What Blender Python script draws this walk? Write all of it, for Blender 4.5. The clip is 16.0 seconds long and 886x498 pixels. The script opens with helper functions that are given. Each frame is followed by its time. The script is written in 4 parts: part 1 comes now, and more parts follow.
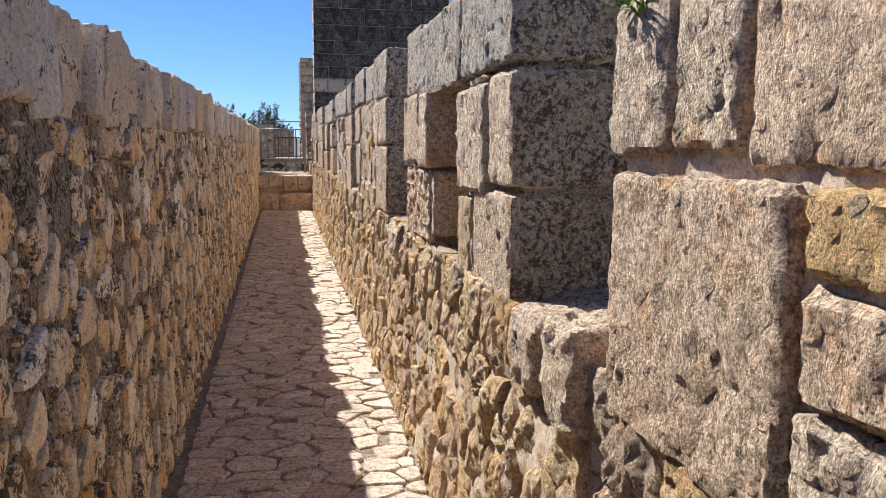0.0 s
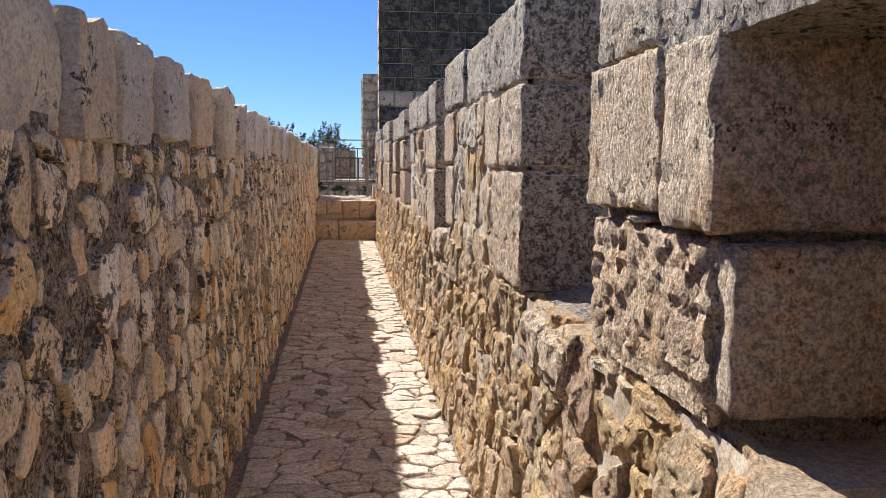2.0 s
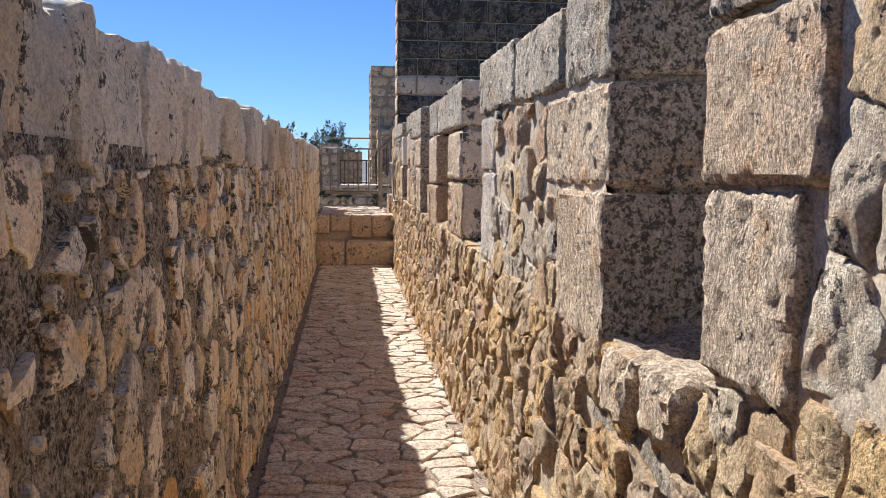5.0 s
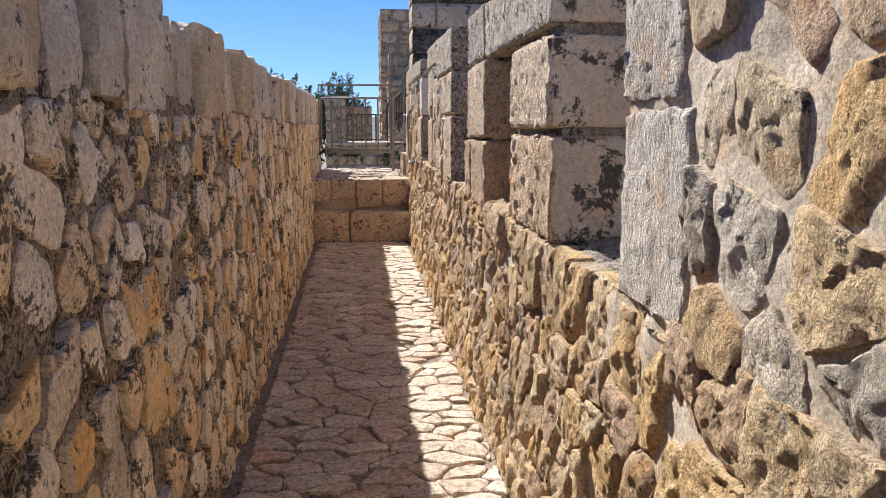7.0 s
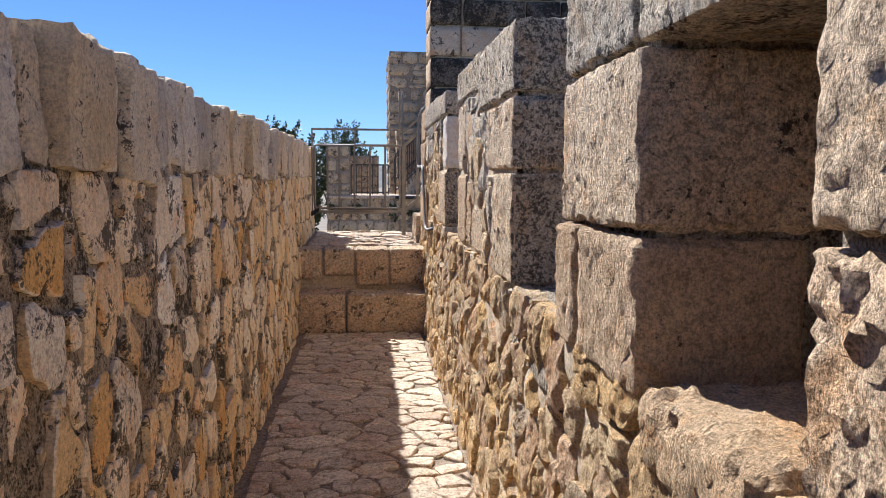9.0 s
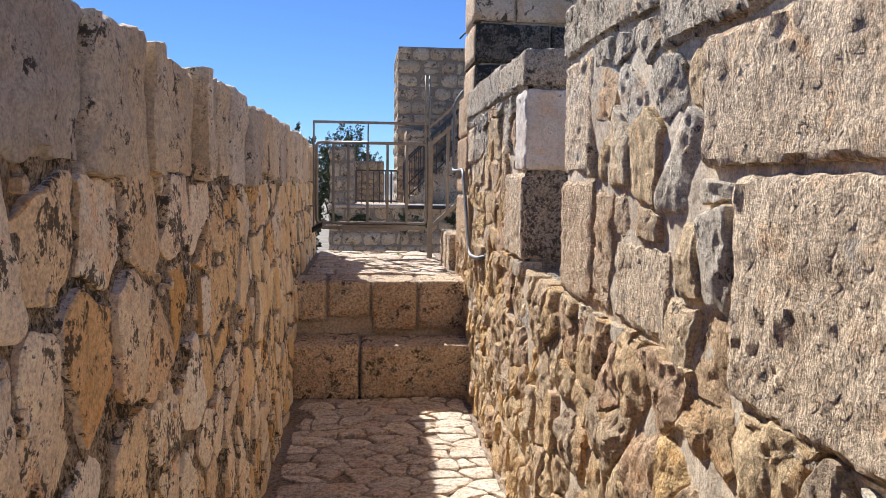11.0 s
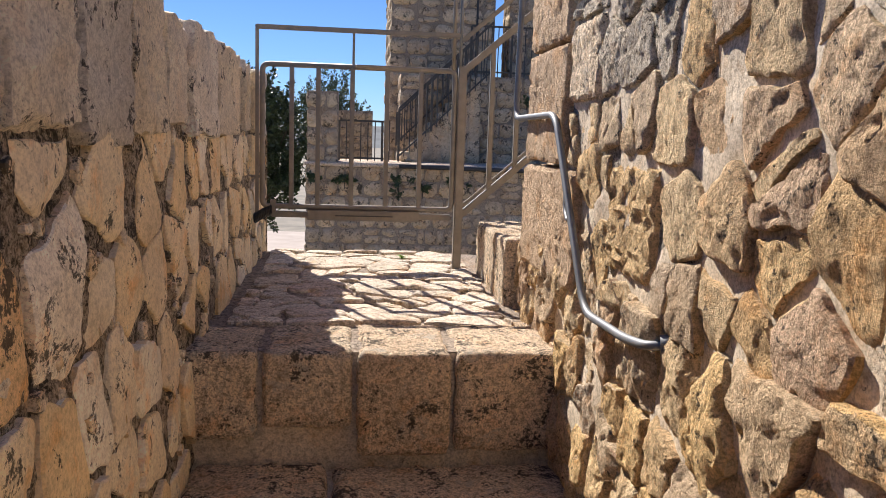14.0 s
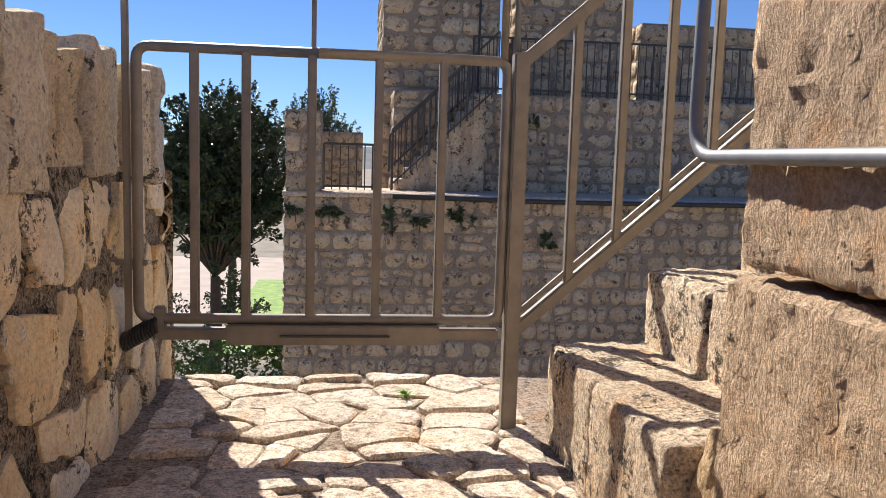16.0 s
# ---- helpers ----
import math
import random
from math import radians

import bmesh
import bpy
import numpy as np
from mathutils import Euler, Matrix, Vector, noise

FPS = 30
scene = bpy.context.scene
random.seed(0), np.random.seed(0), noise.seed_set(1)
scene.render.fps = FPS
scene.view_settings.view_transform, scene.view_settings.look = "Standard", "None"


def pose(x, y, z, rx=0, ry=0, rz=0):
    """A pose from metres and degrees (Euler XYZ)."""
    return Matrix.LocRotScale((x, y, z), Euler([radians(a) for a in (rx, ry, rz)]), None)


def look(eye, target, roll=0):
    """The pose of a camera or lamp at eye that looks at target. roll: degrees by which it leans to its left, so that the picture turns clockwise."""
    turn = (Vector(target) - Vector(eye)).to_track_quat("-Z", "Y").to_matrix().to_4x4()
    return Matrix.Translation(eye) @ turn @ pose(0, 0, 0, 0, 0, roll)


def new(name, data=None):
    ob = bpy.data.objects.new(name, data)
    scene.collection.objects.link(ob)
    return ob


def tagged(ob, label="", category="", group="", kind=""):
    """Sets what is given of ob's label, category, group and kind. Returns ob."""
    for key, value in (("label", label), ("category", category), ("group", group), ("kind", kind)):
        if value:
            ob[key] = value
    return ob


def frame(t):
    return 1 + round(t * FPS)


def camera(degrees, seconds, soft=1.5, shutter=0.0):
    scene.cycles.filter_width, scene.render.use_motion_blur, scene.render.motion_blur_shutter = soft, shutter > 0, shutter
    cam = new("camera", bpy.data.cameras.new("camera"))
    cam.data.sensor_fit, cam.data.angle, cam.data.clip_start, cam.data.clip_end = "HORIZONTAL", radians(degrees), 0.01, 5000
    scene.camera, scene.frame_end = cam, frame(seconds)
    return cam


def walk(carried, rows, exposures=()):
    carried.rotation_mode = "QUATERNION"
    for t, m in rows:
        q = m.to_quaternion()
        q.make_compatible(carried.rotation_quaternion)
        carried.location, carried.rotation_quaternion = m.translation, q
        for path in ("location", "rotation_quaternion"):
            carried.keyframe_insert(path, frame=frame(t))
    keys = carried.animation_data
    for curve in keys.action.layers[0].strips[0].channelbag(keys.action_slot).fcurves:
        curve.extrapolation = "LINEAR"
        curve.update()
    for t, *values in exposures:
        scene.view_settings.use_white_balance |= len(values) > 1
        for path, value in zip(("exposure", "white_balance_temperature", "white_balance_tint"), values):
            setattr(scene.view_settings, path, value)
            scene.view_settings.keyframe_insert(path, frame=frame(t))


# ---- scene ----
cam = camera(57.9, 16.0, soft=0.5)
METRES, EYE, TILT, LEAN, TURN = 16.5, 1.36, 0.0, 0.0, -11.3
ROWS = [
    (0.0, 0.0, 0.0, 0.0, 0.05, -7.12, -0.39),
    (0.5, -0.004, 0.0329, 0.0003, 1.63, -6.99, -0.55),
    (1.0, -0.0114, 0.0655, -0.0001, 3.67, -5.94, -0.3),
    (1.5, -0.0169, 0.0979, 0.001, 3.23, -5.74, -0.62),
    (2.0, -0.0243, 0.1296, 0.0012, 4.29, -5.71, -0.35),
    (2.5, -0.0332, 0.163, 0.0015, 3.6, -6.05, -0.33),
    (3.0, -0.0377, 0.1948, 0.0028, 3.47, -6.03, 0.14),
    (3.5, -0.0453, 0.2261, 0.0019, 3.59, -5.68, -0.03),
    (4.0, -0.0517, 0.2571, 0.0028, 3.41, -5.48, -0.38),
    (4.5, -0.0602, 0.2875, 0.0044, 4.14, -5.28, -0.62),
    (7.0, -0.0881, 0.4506, 0.0014, 5.33, -8.62, 0.08),
    (7.5, -0.0923, 0.4831, 0.0035, 4.51, -8.85, -0.5),
    (8.0, -0.0992, 0.5162, 0.0038, 5.05, -7.73, -0.3),
    (8.5, -0.1072, 0.5494, 0.004, 5.06, -6.97, -0.51),
    (9.0, -0.1106, 0.5804, 0.0047, 5.82, -5.12, -0.3),
    (11.5, -0.1495, 0.722, 0.0037, 5.56, -4.54, -1.04),
    (12.0, -0.1564, 0.7528, 0.003, 4.83, -4.98, -1.45),
    (12.5, -0.1596, 0.7825, 0.0026, 4.23, -5.38, -1.82),
    (13.0, -0.1659, 0.8103, 0.0038, 5.4, -5.86, -1.96),
    (13.5, -0.1705, 0.8367, 0.0063, 4.71, -6.08, -2.17),
    (14.0, -0.1747, 0.8639, 0.0052, 4.89, -7.8, -1.87),
    (14.5, -0.1818, 0.8899, 0.0057, 4.95, -7.07, -1.72),
    (15.0, -0.1832, 0.9177, 0.0054, 4.26, -6.94, -1.21),
    (15.5, -0.186, 0.9456, 0.0073, 4.56, -6.54, -1.14),
    (16.0, -0.1924, 0.9769, 0.0096, 4.28, -6.34, -1.71),
]
walk(cam, [(t, pose(0, 0, EYE, TILT, LEAN, TURN) @ pose(METRES * x, METRES * y, METRES * z, 90 + pitch, roll, yaw)) for t, x, y, z, yaw, pitch, roll in ROWS], [(0.0, 0.77, 6100, 12), (11.5, 0.77, 6150, 12), (14.0, 0.77, 6500, 13), (16.0, 0.77, 6700, 13)])

# ---- light ----
SUN = Vector((-0.475, 1.06, 1.0)).normalized()
world = bpy.data.worlds.new("sky")
scene.world = world
world.use_nodes = True
wn = world.node_tree.nodes
sky = wn.new("ShaderNodeTexSky")
sky.sky_type = "NISHITA"
sky.sun_disc = False
sky.sun_elevation = math.asin(SUN.z)
sky.sun_rotation = math.atan2(SUN.x, SUN.y)
sky.altitude = 1500.0
sky.dust_density = 0.0
sky.ozone_density = 2.0
sky.air_density = 1.0
wn["Background"].inputs["Strength"].default_value = 0.063
deep_blue = wn.new("ShaderNodeMix")
deep_blue.data_type, deep_blue.blend_type = "RGBA", "MULTIPLY"
deep_blue.inputs[0].default_value = 1.0
deep_blue.inputs[7].default_value = (0.53, 0.745, 1.12, 1)
world.node_tree.links.new(sky.outputs[0], deep_blue.inputs[6])
world.node_tree.links.new(deep_blue.outputs[2], wn["Background"].inputs["Color"])
sun_data = bpy.data.lights.new("sun", "SUN")
sun_data.energy = 5.0
sun_data.angle = radians(0.53)
sun_data.color = (1.0, 0.95, 0.88)
sun = new("sun", sun_data)
sun.matrix_world = look(SUN * 60, (0, 0, 0))


# ---- materials ----
def nodes_of(name):
    m = bpy.data.materials.new(name)
    m.use_nodes = True
    t = m.node_tree
    return m, t, t.nodes, t.links, t.nodes["Principled BSDF"]


def mix(t, kind, a, b, fac):
    n = t.nodes.new("ShaderNodeMix")
    n.data_type = "RGBA"
    n.blend_type = kind
    for sock, val in ((n.inputs[0], fac), (n.inputs[6], a), (n.inputs[7], b)):
        if hasattr(val, "is_linked"):
            t.links.new(val, sock)
        elif isinstance(val, (int, float)):
            sock.default_value = val
        else:
            sock.default_value = (*val, 1)
    return n.outputs[2]


def maths(t, op, a, b=0.0, clamp=False):
    n = t.nodes.new("ShaderNodeMath")
    n.operation = op
    n.use_clamp = clamp
    for i, val in enumerate((a, b)):
        if hasattr(val, "is_linked"):
            t.links.new(val, n.inputs[i])
        else:
            n.inputs[i].default_value = val
    return n.outputs[0]


def grain(t, where, scale, detail=5.0, rough=0.6, stretch=None, warp=0.0):
    if stretch:
        mp = t.nodes.new("ShaderNodeMapping")
        mp.inputs["Scale"].default_value = stretch
        t.links.new(where, mp.inputs[0])
        where = mp.outputs[0]
    n = t.nodes.new("ShaderNodeTexNoise")
    n.inputs["Scale"].default_value = scale
    n.inputs["Detail"].default_value = detail
    n.inputs["Roughness"].default_value = rough
    n.inputs["Distortion"].default_value = warp
    t.links.new(where, n.inputs["Vector"])
    return n.outputs[0]


def cells(t, where, scale):
    n = t.nodes.new("ShaderNodeTexVoronoi")
    n.inputs["Scale"].default_value = scale
    t.links.new(where, n.inputs["Vector"])
    return n.outputs["Distance"]


def noise_colour(t, where, scale):
    n = t.nodes.new("ShaderNodeTexNoise")
    n.inputs["Scale"].default_value = scale
    n.inputs["Detail"].default_value = 2.0
    t.links.new(where, n.inputs["Vector"])
    return n.outputs["Color"]


def steps(t, fac, stops):
    n = t.nodes.new("ShaderNodeValToRGB")
    r = n.color_ramp
    while len(r.elements) < len(stops):
        r.elements.new(0.5)
    for e, (p, c) in zip(r.elements, stops):
        e.position = p
        e.color = (*c, 1) if not isinstance(c, (int, float)) else (c, c, c, 1)
    t.links.new(fac, n.inputs[0])
    return n.outputs[0]


def stone_material(name, hues, lichen=0.5, lichen_col=(0.035, 0.03, 0.025), crust=0.0, pits=0.6, relief=0.5, grain_scale=55, crust_scale=9.0, speckle=0.75, tooling=0.0, rusty=0.6, clump=0.42):
    """Weathered limestone. hues: base colours that the stones take at random; lichen: share of dark growth; crust: share of pale grey growth."""
    m, t, n, l, b = nodes_of(name)
    pos = n.new("ShaderNodeNewGeometry")
    where = pos.outputs["Position"]
    info = n.new("ShaderNodeObjectInfo")
    pick = maths(t, "FRACT", maths(t, "ADD", info.outputs["Random"], pos.outputs["Random Per Island"]))
    col = steps(t, pick, [(i / max(1, len(hues) - 1), h) for i, h in enumerate(hues)])
    big = grain(t, where, 4.0, 4, 0.6)
    col = mix(t, "MULTIPLY", col, steps(t, big, [(0.3, (0.80, 0.75, 0.70)), (0.7, (1.2, 1.2, 1.2))]), 0.75)
    rust = steps(t, grain(t, where, 7.3, 5, 0.65, warp=0.6), [(0.54, 0.0), (0.68, 1.0)])
    col = mix(t, "MIX", col, mix(t, "MULTIPLY", col, (1.0, 0.76, 0.52), 1.0), maths(t, "MULTIPLY", rust, rusty))
    fine = grain(t, where, 150.0, 5, 0.7)
    grit = grain(t, where, grain_scale, 7, 0.75)
    col = mix(t, "MULTIPLY", col, steps(t, grit, [(0.41, (0.36, 0.32, 0.27)), (0.49, (1.02, 1.02, 1.02)), (0.59, (1.32, 1.32, 1.32))]), speckle)
    col = mix(t, "MULTIPLY", col, steps(t, fine, [(0.40, (0.40, 0.37, 0.33)), (0.50, (1.04, 1.04, 1.04)), (0.61, (1.38, 1.38, 1.38))]), speckle)
    if crust:
        pale = steps(t, grain(t, where, crust_scale, 9, 0.72, warp=0.8), [(0.62 - crust * 0.3, 0.0), (0.70 - crust * 0.3, 1.0)])
        col = mix(t, "MIX", col, (0.52, 0.48, 0.41), maths(t, "MULTIPLY", pale, 0.55))
    if lichen:
        spot = grain(t, where, 8.0, 10, 0.72, warp=0.4)
        tiny = grain(t, where, 30.0, 8, 0.8)
        mask = maths(t, "ADD", maths(t, "MULTIPLY", spot, clump), maths(t, "ADD", maths(t, "MULTIPLY", tiny, 0.52 * (1 - clump)), maths(t, "MULTIPLY", grain(t, where, 85.0, 5, 0.75), 0.48 * (1 - clump))))
        cut_at = 0.60 - 0.20 * lichen
        dark = steps(t, mask, [(cut_at, 0.0), (cut_at + 0.022, 1.0)])
        col = mix(t, "MIX", col, lichen_col, maths(t, "MULTIPLY", dark, 0.88))
    def pitting(scale, where_scale, share):
        bent = mix(t, "ADD", where, noise_colour(t, where, scale * 0.9), 0.35 / scale)
        h = steps(t, cells(t, bent, scale), [(0.06, 0.0), (0.32, 1.0)])
        sel = steps(t, grain(t, where, where_scale, 5, 0.65), [(share, 0.0), (share + 0.14, 1.0)])
        return maths(t, "SUBTRACT", 1.0, maths(t, "MULTIPLY", maths(t, "SUBTRACT", 1.0, h), sel))

    hole = maths(t, "MULTIPLY", pitting(95.0, 7.0, 0.38), pitting(150.0, 9.0, 0.42))
    # pits tinted darker: growth in them plus the shade that bump relief lacks
    col = mix(t, "MIX", mix(t, "MULTIPLY", col, (0.55, 0.48, 0.40), 1.0), col, maths(t, "ADD", maths(t, "MULTIPLY", hole, min(1.0, pits)), 1.0 - min(1.0, pits), True))
    l.new(col, b.inputs["Base Color"])
    b.inputs["Roughness"].default_value = 0.93
    b.inputs["Specular IOR Level"].default_value = 0.2
    height = maths(t, "ADD", maths(t, "ADD", maths(t, "MULTIPLY", grain(t, where, 30.0, 8, 0.72), 0.022), maths(t, "MULTIPLY", fine, 0.007)), maths(t, "MULTIPLY", hole, 0.005 * pits))
    if tooling:
        streak = grain(t, where, 75.0, 4, 0.65, stretch=(1.0, 1.0, 0.42), warp=0.6)
        height = maths(t, "ADD", height, maths(t, "MULTIPLY", streak, 0.012 * tooling))
    bump = n.new("ShaderNodeBump")
    bump.inputs["Strength"].default_value = min(1.0, relief * 1.3)
    bump.inputs["Distance"].default_value = 1.0
    l.new(height, bump.inputs["Height"])
    l.new(bump.outputs[0], b.inputs["Normal"])
    return m


GOLD, GREY, BUFF, PINK = (0.78, 0.54, 0.26), (0.56, 0.50, 0.41), (0.70, 0.54, 0.34), (0.68, 0.48, 0.32)
M_LEFT = stone_material("pale rubble limestone", [(0.95, 0.87, 0.72), (0.74, 0.46, 0.18), (0.95, 0.89, 0.76), (0.82, 0.58, 0.28), (0.94, 0.82, 0.62), (0.76, 0.60, 0.40)], lichen=0.4, lichen_col=(0.045, 0.038, 0.03), pits=0.25, relief=0.4, speckle=0.32, rusty=0.75, clump=0.5)
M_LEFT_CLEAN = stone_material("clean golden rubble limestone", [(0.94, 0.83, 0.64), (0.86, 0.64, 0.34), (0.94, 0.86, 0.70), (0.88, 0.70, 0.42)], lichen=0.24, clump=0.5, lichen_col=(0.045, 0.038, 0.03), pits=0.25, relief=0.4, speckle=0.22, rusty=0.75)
M_LEFT_OLD = stone_material("lichen-speckled rubble limestone", [(0.90, 0.80, 0.62), (0.82, 0.60, 0.33), (0.90, 0.82, 0.68), (0.80, 0.68, 0.50), (0.72, 0.62, 0.48)], lichen=0.395, lichen_col=(0.045, 0.038, 0.03), crust=0.1, pits=0.3, relief=0.55, speckle=0.4, rusty=0.6, clump=0.48)
M_COPING = stone_material("weathered coping limestone", [(0.92, 0.82, 0.65), (0.78, 0.62, 0.40), (0.92, 0.84, 0.70), (0.66, 0.60, 0.51), (0.88, 0.76, 0.56)], lichen=0.27, crust=0.15, pits=0.2, relief=0.65, speckle=0.3, rusty=0.2, clump=0.48)
M_GOLD = stone_material("golden rubble limestone", [GOLD, (0.72, 0.52, 0.29), PINK, BUFF, (0.76, 0.57, 0.33), (0.58, 0.46, 0.33), (0.70, 0.47, 0.22)], lichen=0.24, clump=0.4, pits=0.5, relief=0.85, speckle=0.45)
M_MEDIUM = stone_material("buff rubble limestone", [(0.76, 0.66, 0.50), (0.74, 0.58, 0.36), (0.80, 0.69, 0.52), (0.60, 0.54, 0.45), (0.78, 0.60, 0.38), (0.70, 0.62, 0.50)], lichen=0.27, crust=0.1, pits=0.5, relief=0.85, speckle=0.4, clump=0.5)
M_ASHLAR = stone_material("pitted ashlar limestone", [(0.73, 0.58, 0.41), (0.77, 0.62, 0.44), (0.70, 0.57, 0.42), (0.75, 0.57, 0.39)], lichen=0.24, clump=0.32, crust=0.12, pits=0.5, relief=0.7, tooling=1.2, speckle=0.6)
M_DARK = stone_material("lichen-grown shade-darkened ashlar", [(0.54, 0.46, 0.36), (0.58, 0.50, 0.38), (0.48, 0.41, 0.33)], lichen=0.49, crust=0.3, pits=0.6, relief=0.7, lichen_col=(0.07, 0.06, 0.05), clump=0.1, speckle=0.6)
M_TOPS = stone_material("weather-greyed top course limestone", [(0.60, 0.53, 0.42), (0.66, 0.57, 0.44), (0.54, 0.48, 0.39), (0.64, 0.54, 0.40)], lichen=0.36, clump=0.4, crust=0.2, pits=0.6, relief=0.8, tooling=0.8, speckle=0.55)
M_TOWER = stone_material("near-black ashlar", [(0.22, 0.19, 0.16), (0.27, 0.23, 0.18), (0.18, 0.16, 0.14)], lichen=0.58, crust=0.15, pits=0.5, relief=0.7, lichen_col=(0.03, 0.028, 0.025))
M_PITTED = stone_material("deeply pitted ashlar", [(0.76, 0.58, 0.40), (0.70, 0.54, 0.38)], lichen=0.13, pits=0.5, relief=1.0, tooling=0.5)
M_FAR = stone_material("distant wall limestone", [(0.59, 0.47, 0.32), (0.67, 0.54, 0.38), (0.51, 0.40, 0.28), (0.63, 0.48, 0.32)], lichen=0.36, pits=0.2, relief=0.4, grain_scale=20, clump=0.55, speckle=0.3)
M_PAVE = stone_material("worn paving limestone", [(0.66, 0.58, 0.46), (0.58, 0.50, 0.40), (0.74, 0.65, 0.52), (0.60, 0.48, 0.37), (0.68, 0.58, 0.46)], lichen=0.05, speckle=0.6, pits=0.3, relief=0.4, grain_scale=40)
M_STEP = stone_material("step block limestone", [(0.78, 0.61, 0.43), (0.71, 0.57, 0.41), (0.80, 0.66, 0.48)], lichen=0.36, clump=0.4, crust=0.2, speckle=0.6, pits=0.5, relief=0.8)
M_TOOLED = stone_material("golden tooled limestone", [(0.74, 0.55, 0.35), (0.70, 0.53, 0.36), (0.76, 0.60, 0.42)], lichen=0.14, pits=0.4, relief=0.9, tooling=1.2, speckle=0.45)
M_BROWN = stone_material("brown tooled limestone", [(0.66, 0.45, 0.27), (0.60, 0.44, 0.29), (0.68, 0.50, 0.33)], lichen=0.16, pits=0.3, relief=0.8, tooling=1.2, speckle=0.35)
M_WHITE = stone_material("clean white replacement stone", [(0.80, 0.72, 0.61), (0.80, 0.72, 0.61)], lichen=0.12, pits=0.8, relief=0.9, speckle=0.35, tooling=1.3)
M_TAN = stone_material("patchy tan plaster", [(0.66, 0.54, 0.41), (0.66, 0.54, 0.41)], lichen=0.37, crust=0.2, pits=0.1, relief=0.3, speckle=0.25, clump=0.7)
M_PLASTER = stone_material("smooth white repair stone", [(0.80, 0.72, 0.61), (0.80, 0.72, 0.61)], lichen=0.13, pits=0.2, relief=0.25, speckle=0.2)
M_MORTAR_L = stone_material("blackened gravelly mortar", [(0.44, 0.37, 0.28), (0.44, 0.37, 0.28)], lichen=0.45, lichen_col=(0.03, 0.026, 0.02), clump=0.3, crust=0.1, crust_scale=16, pits=0.9, relief=1.0)
M_MORTAR_R = stone_material("grey-buff lime mortar", [(0.66, 0.56, 0.42), (0.66, 0.56, 0.42)], lichen=0.1, pits=0.1, relief=0.3, speckle=0.4)
M_SILL = stone_material("dirty grey sill mortar", [(0.42, 0.37, 0.30), (0.42, 0.37, 0.30)], lichen=0.34, pits=0.6, relief=0.8)
M_BED = stone_material("sandy paving joint", [(0.33, 0.27, 0.21), (0.33, 0.27, 0.21)], lichen=0.2, pits=0.2, relief=0.4)


def plain_material(name, col, rough=0.5, metal=0.0, vary=0.2, scale=20.0, bump=0.1):
    m, t, n, l, b = nodes_of(name)
    where = n.new("ShaderNodeNewGeometry").outputs["Position"]
    g = grain(t, where, scale, 6, 0.65)
    c = mix(t, "MULTIPLY", col, steps(t, g, [(0.3, (1 - vary,) * 3), (0.7, (1 + vary,) * 3)]), 1.0)
    l.new(c, b.inputs["Base Color"])
    b.inputs["Roughness"].default_value = rough
    b.inputs["Metallic"].default_value = metal
    bp = n.new("ShaderNodeBump")
    bp.inputs["Strength"].default_value = bump
    bp.inputs["Distance"].default_value = 0.004
    l.new(g, bp.inputs["Height"])
    l.new(bp.outputs[0], b.inputs["Normal"])
    return m


M_PAINT = plain_material("grey-brown painted steel", (0.25, 0.215, 0.17), 0.5, 0.1)
M_GALV = plain_material("galvanised steel tube", (0.20, 0.205, 0.21), 0.55, 0.4, 0.15)
M_RUBBER = plain_material("black spring coil", (0.02, 0.02, 0.02), 0.6)
M_IRON = plain_material("dark iron railing", (0.07, 0.065, 0.06), 0.6, 0.3)
M_BARK = plain_material("olive bark", (0.09, 0.07, 0.05), 0.9, 0.0, 0.4, 12, 0.8)
M_LEAF = plain_material("dark evergreen leaf", (0.055, 0.08, 0.028), 0.45, 0.0, 0.45, 3.0)
M_LEAF2 = plain_material("sunlit pale leaf", (0.09, 0.12, 0.05), 0.55, 0.0, 0.4, 3.0)
M_GRASS = plain_material("bright lawn grass", (0.17, 0.30, 0.035), 0.8, 0.0, 0.4, 3.0)
M_BUSH = plain_material("fresh green bush leaf", (0.09, 0.16, 0.03), 0.5, 0.0, 0.4, 3.0)
M_EARTH = plain_material("dry pale ground", (0.24, 0.21, 0.16), 0.95, 0.0, 0.3, 0.6, 0.4)
M_TERRACE = plain_material("pale stone plaza paving", (0.42, 0.35, 0.29), 0.9, 0.0, 0.15, 0.8, 0.2)
M_HILL = plain_material("far hazy hillside", (0.16, 0.17, 0.17), 1.0, 0.0, 0.3, 0.05, 0.0)


# ---- building blocks ----
def mesh_object(name, verts, faces, material, parent=None, label="", smooth=True, split=False):
    me = bpy.data.meshes.new(name)
    me.from_pydata(verts, [], faces)
    if smooth and len(verts) > 8:
        me.polygons.foreach_set("use_smooth", [True] * len(me.polygons))
    if split:
        # split faces are smooth up to a sharp break
        me.polygons.foreach_set("use_smooth", [True] * len(me.polygons))
        me.set_sharp_from_angle(angle=radians(30))
    me.materials.append(material)
    ob = new(name, me)
    if parent is not None:
        ob.parent = parent
    if label:
        ob["label"] = label
    return ob


def part(name, bm, material, parent, label="", smooth=False):
    me = bpy.data.meshes.new(name)
    bm.to_mesh(me)
    bm.free()
    if smooth:
        me.polygons.foreach_set("use_smooth", [True] * len(me.polygons))
    me.materials.append(material)
    ob = new(name, me)
    ob.parent = parent
    if label:
        ob["label"] = label
    return ob


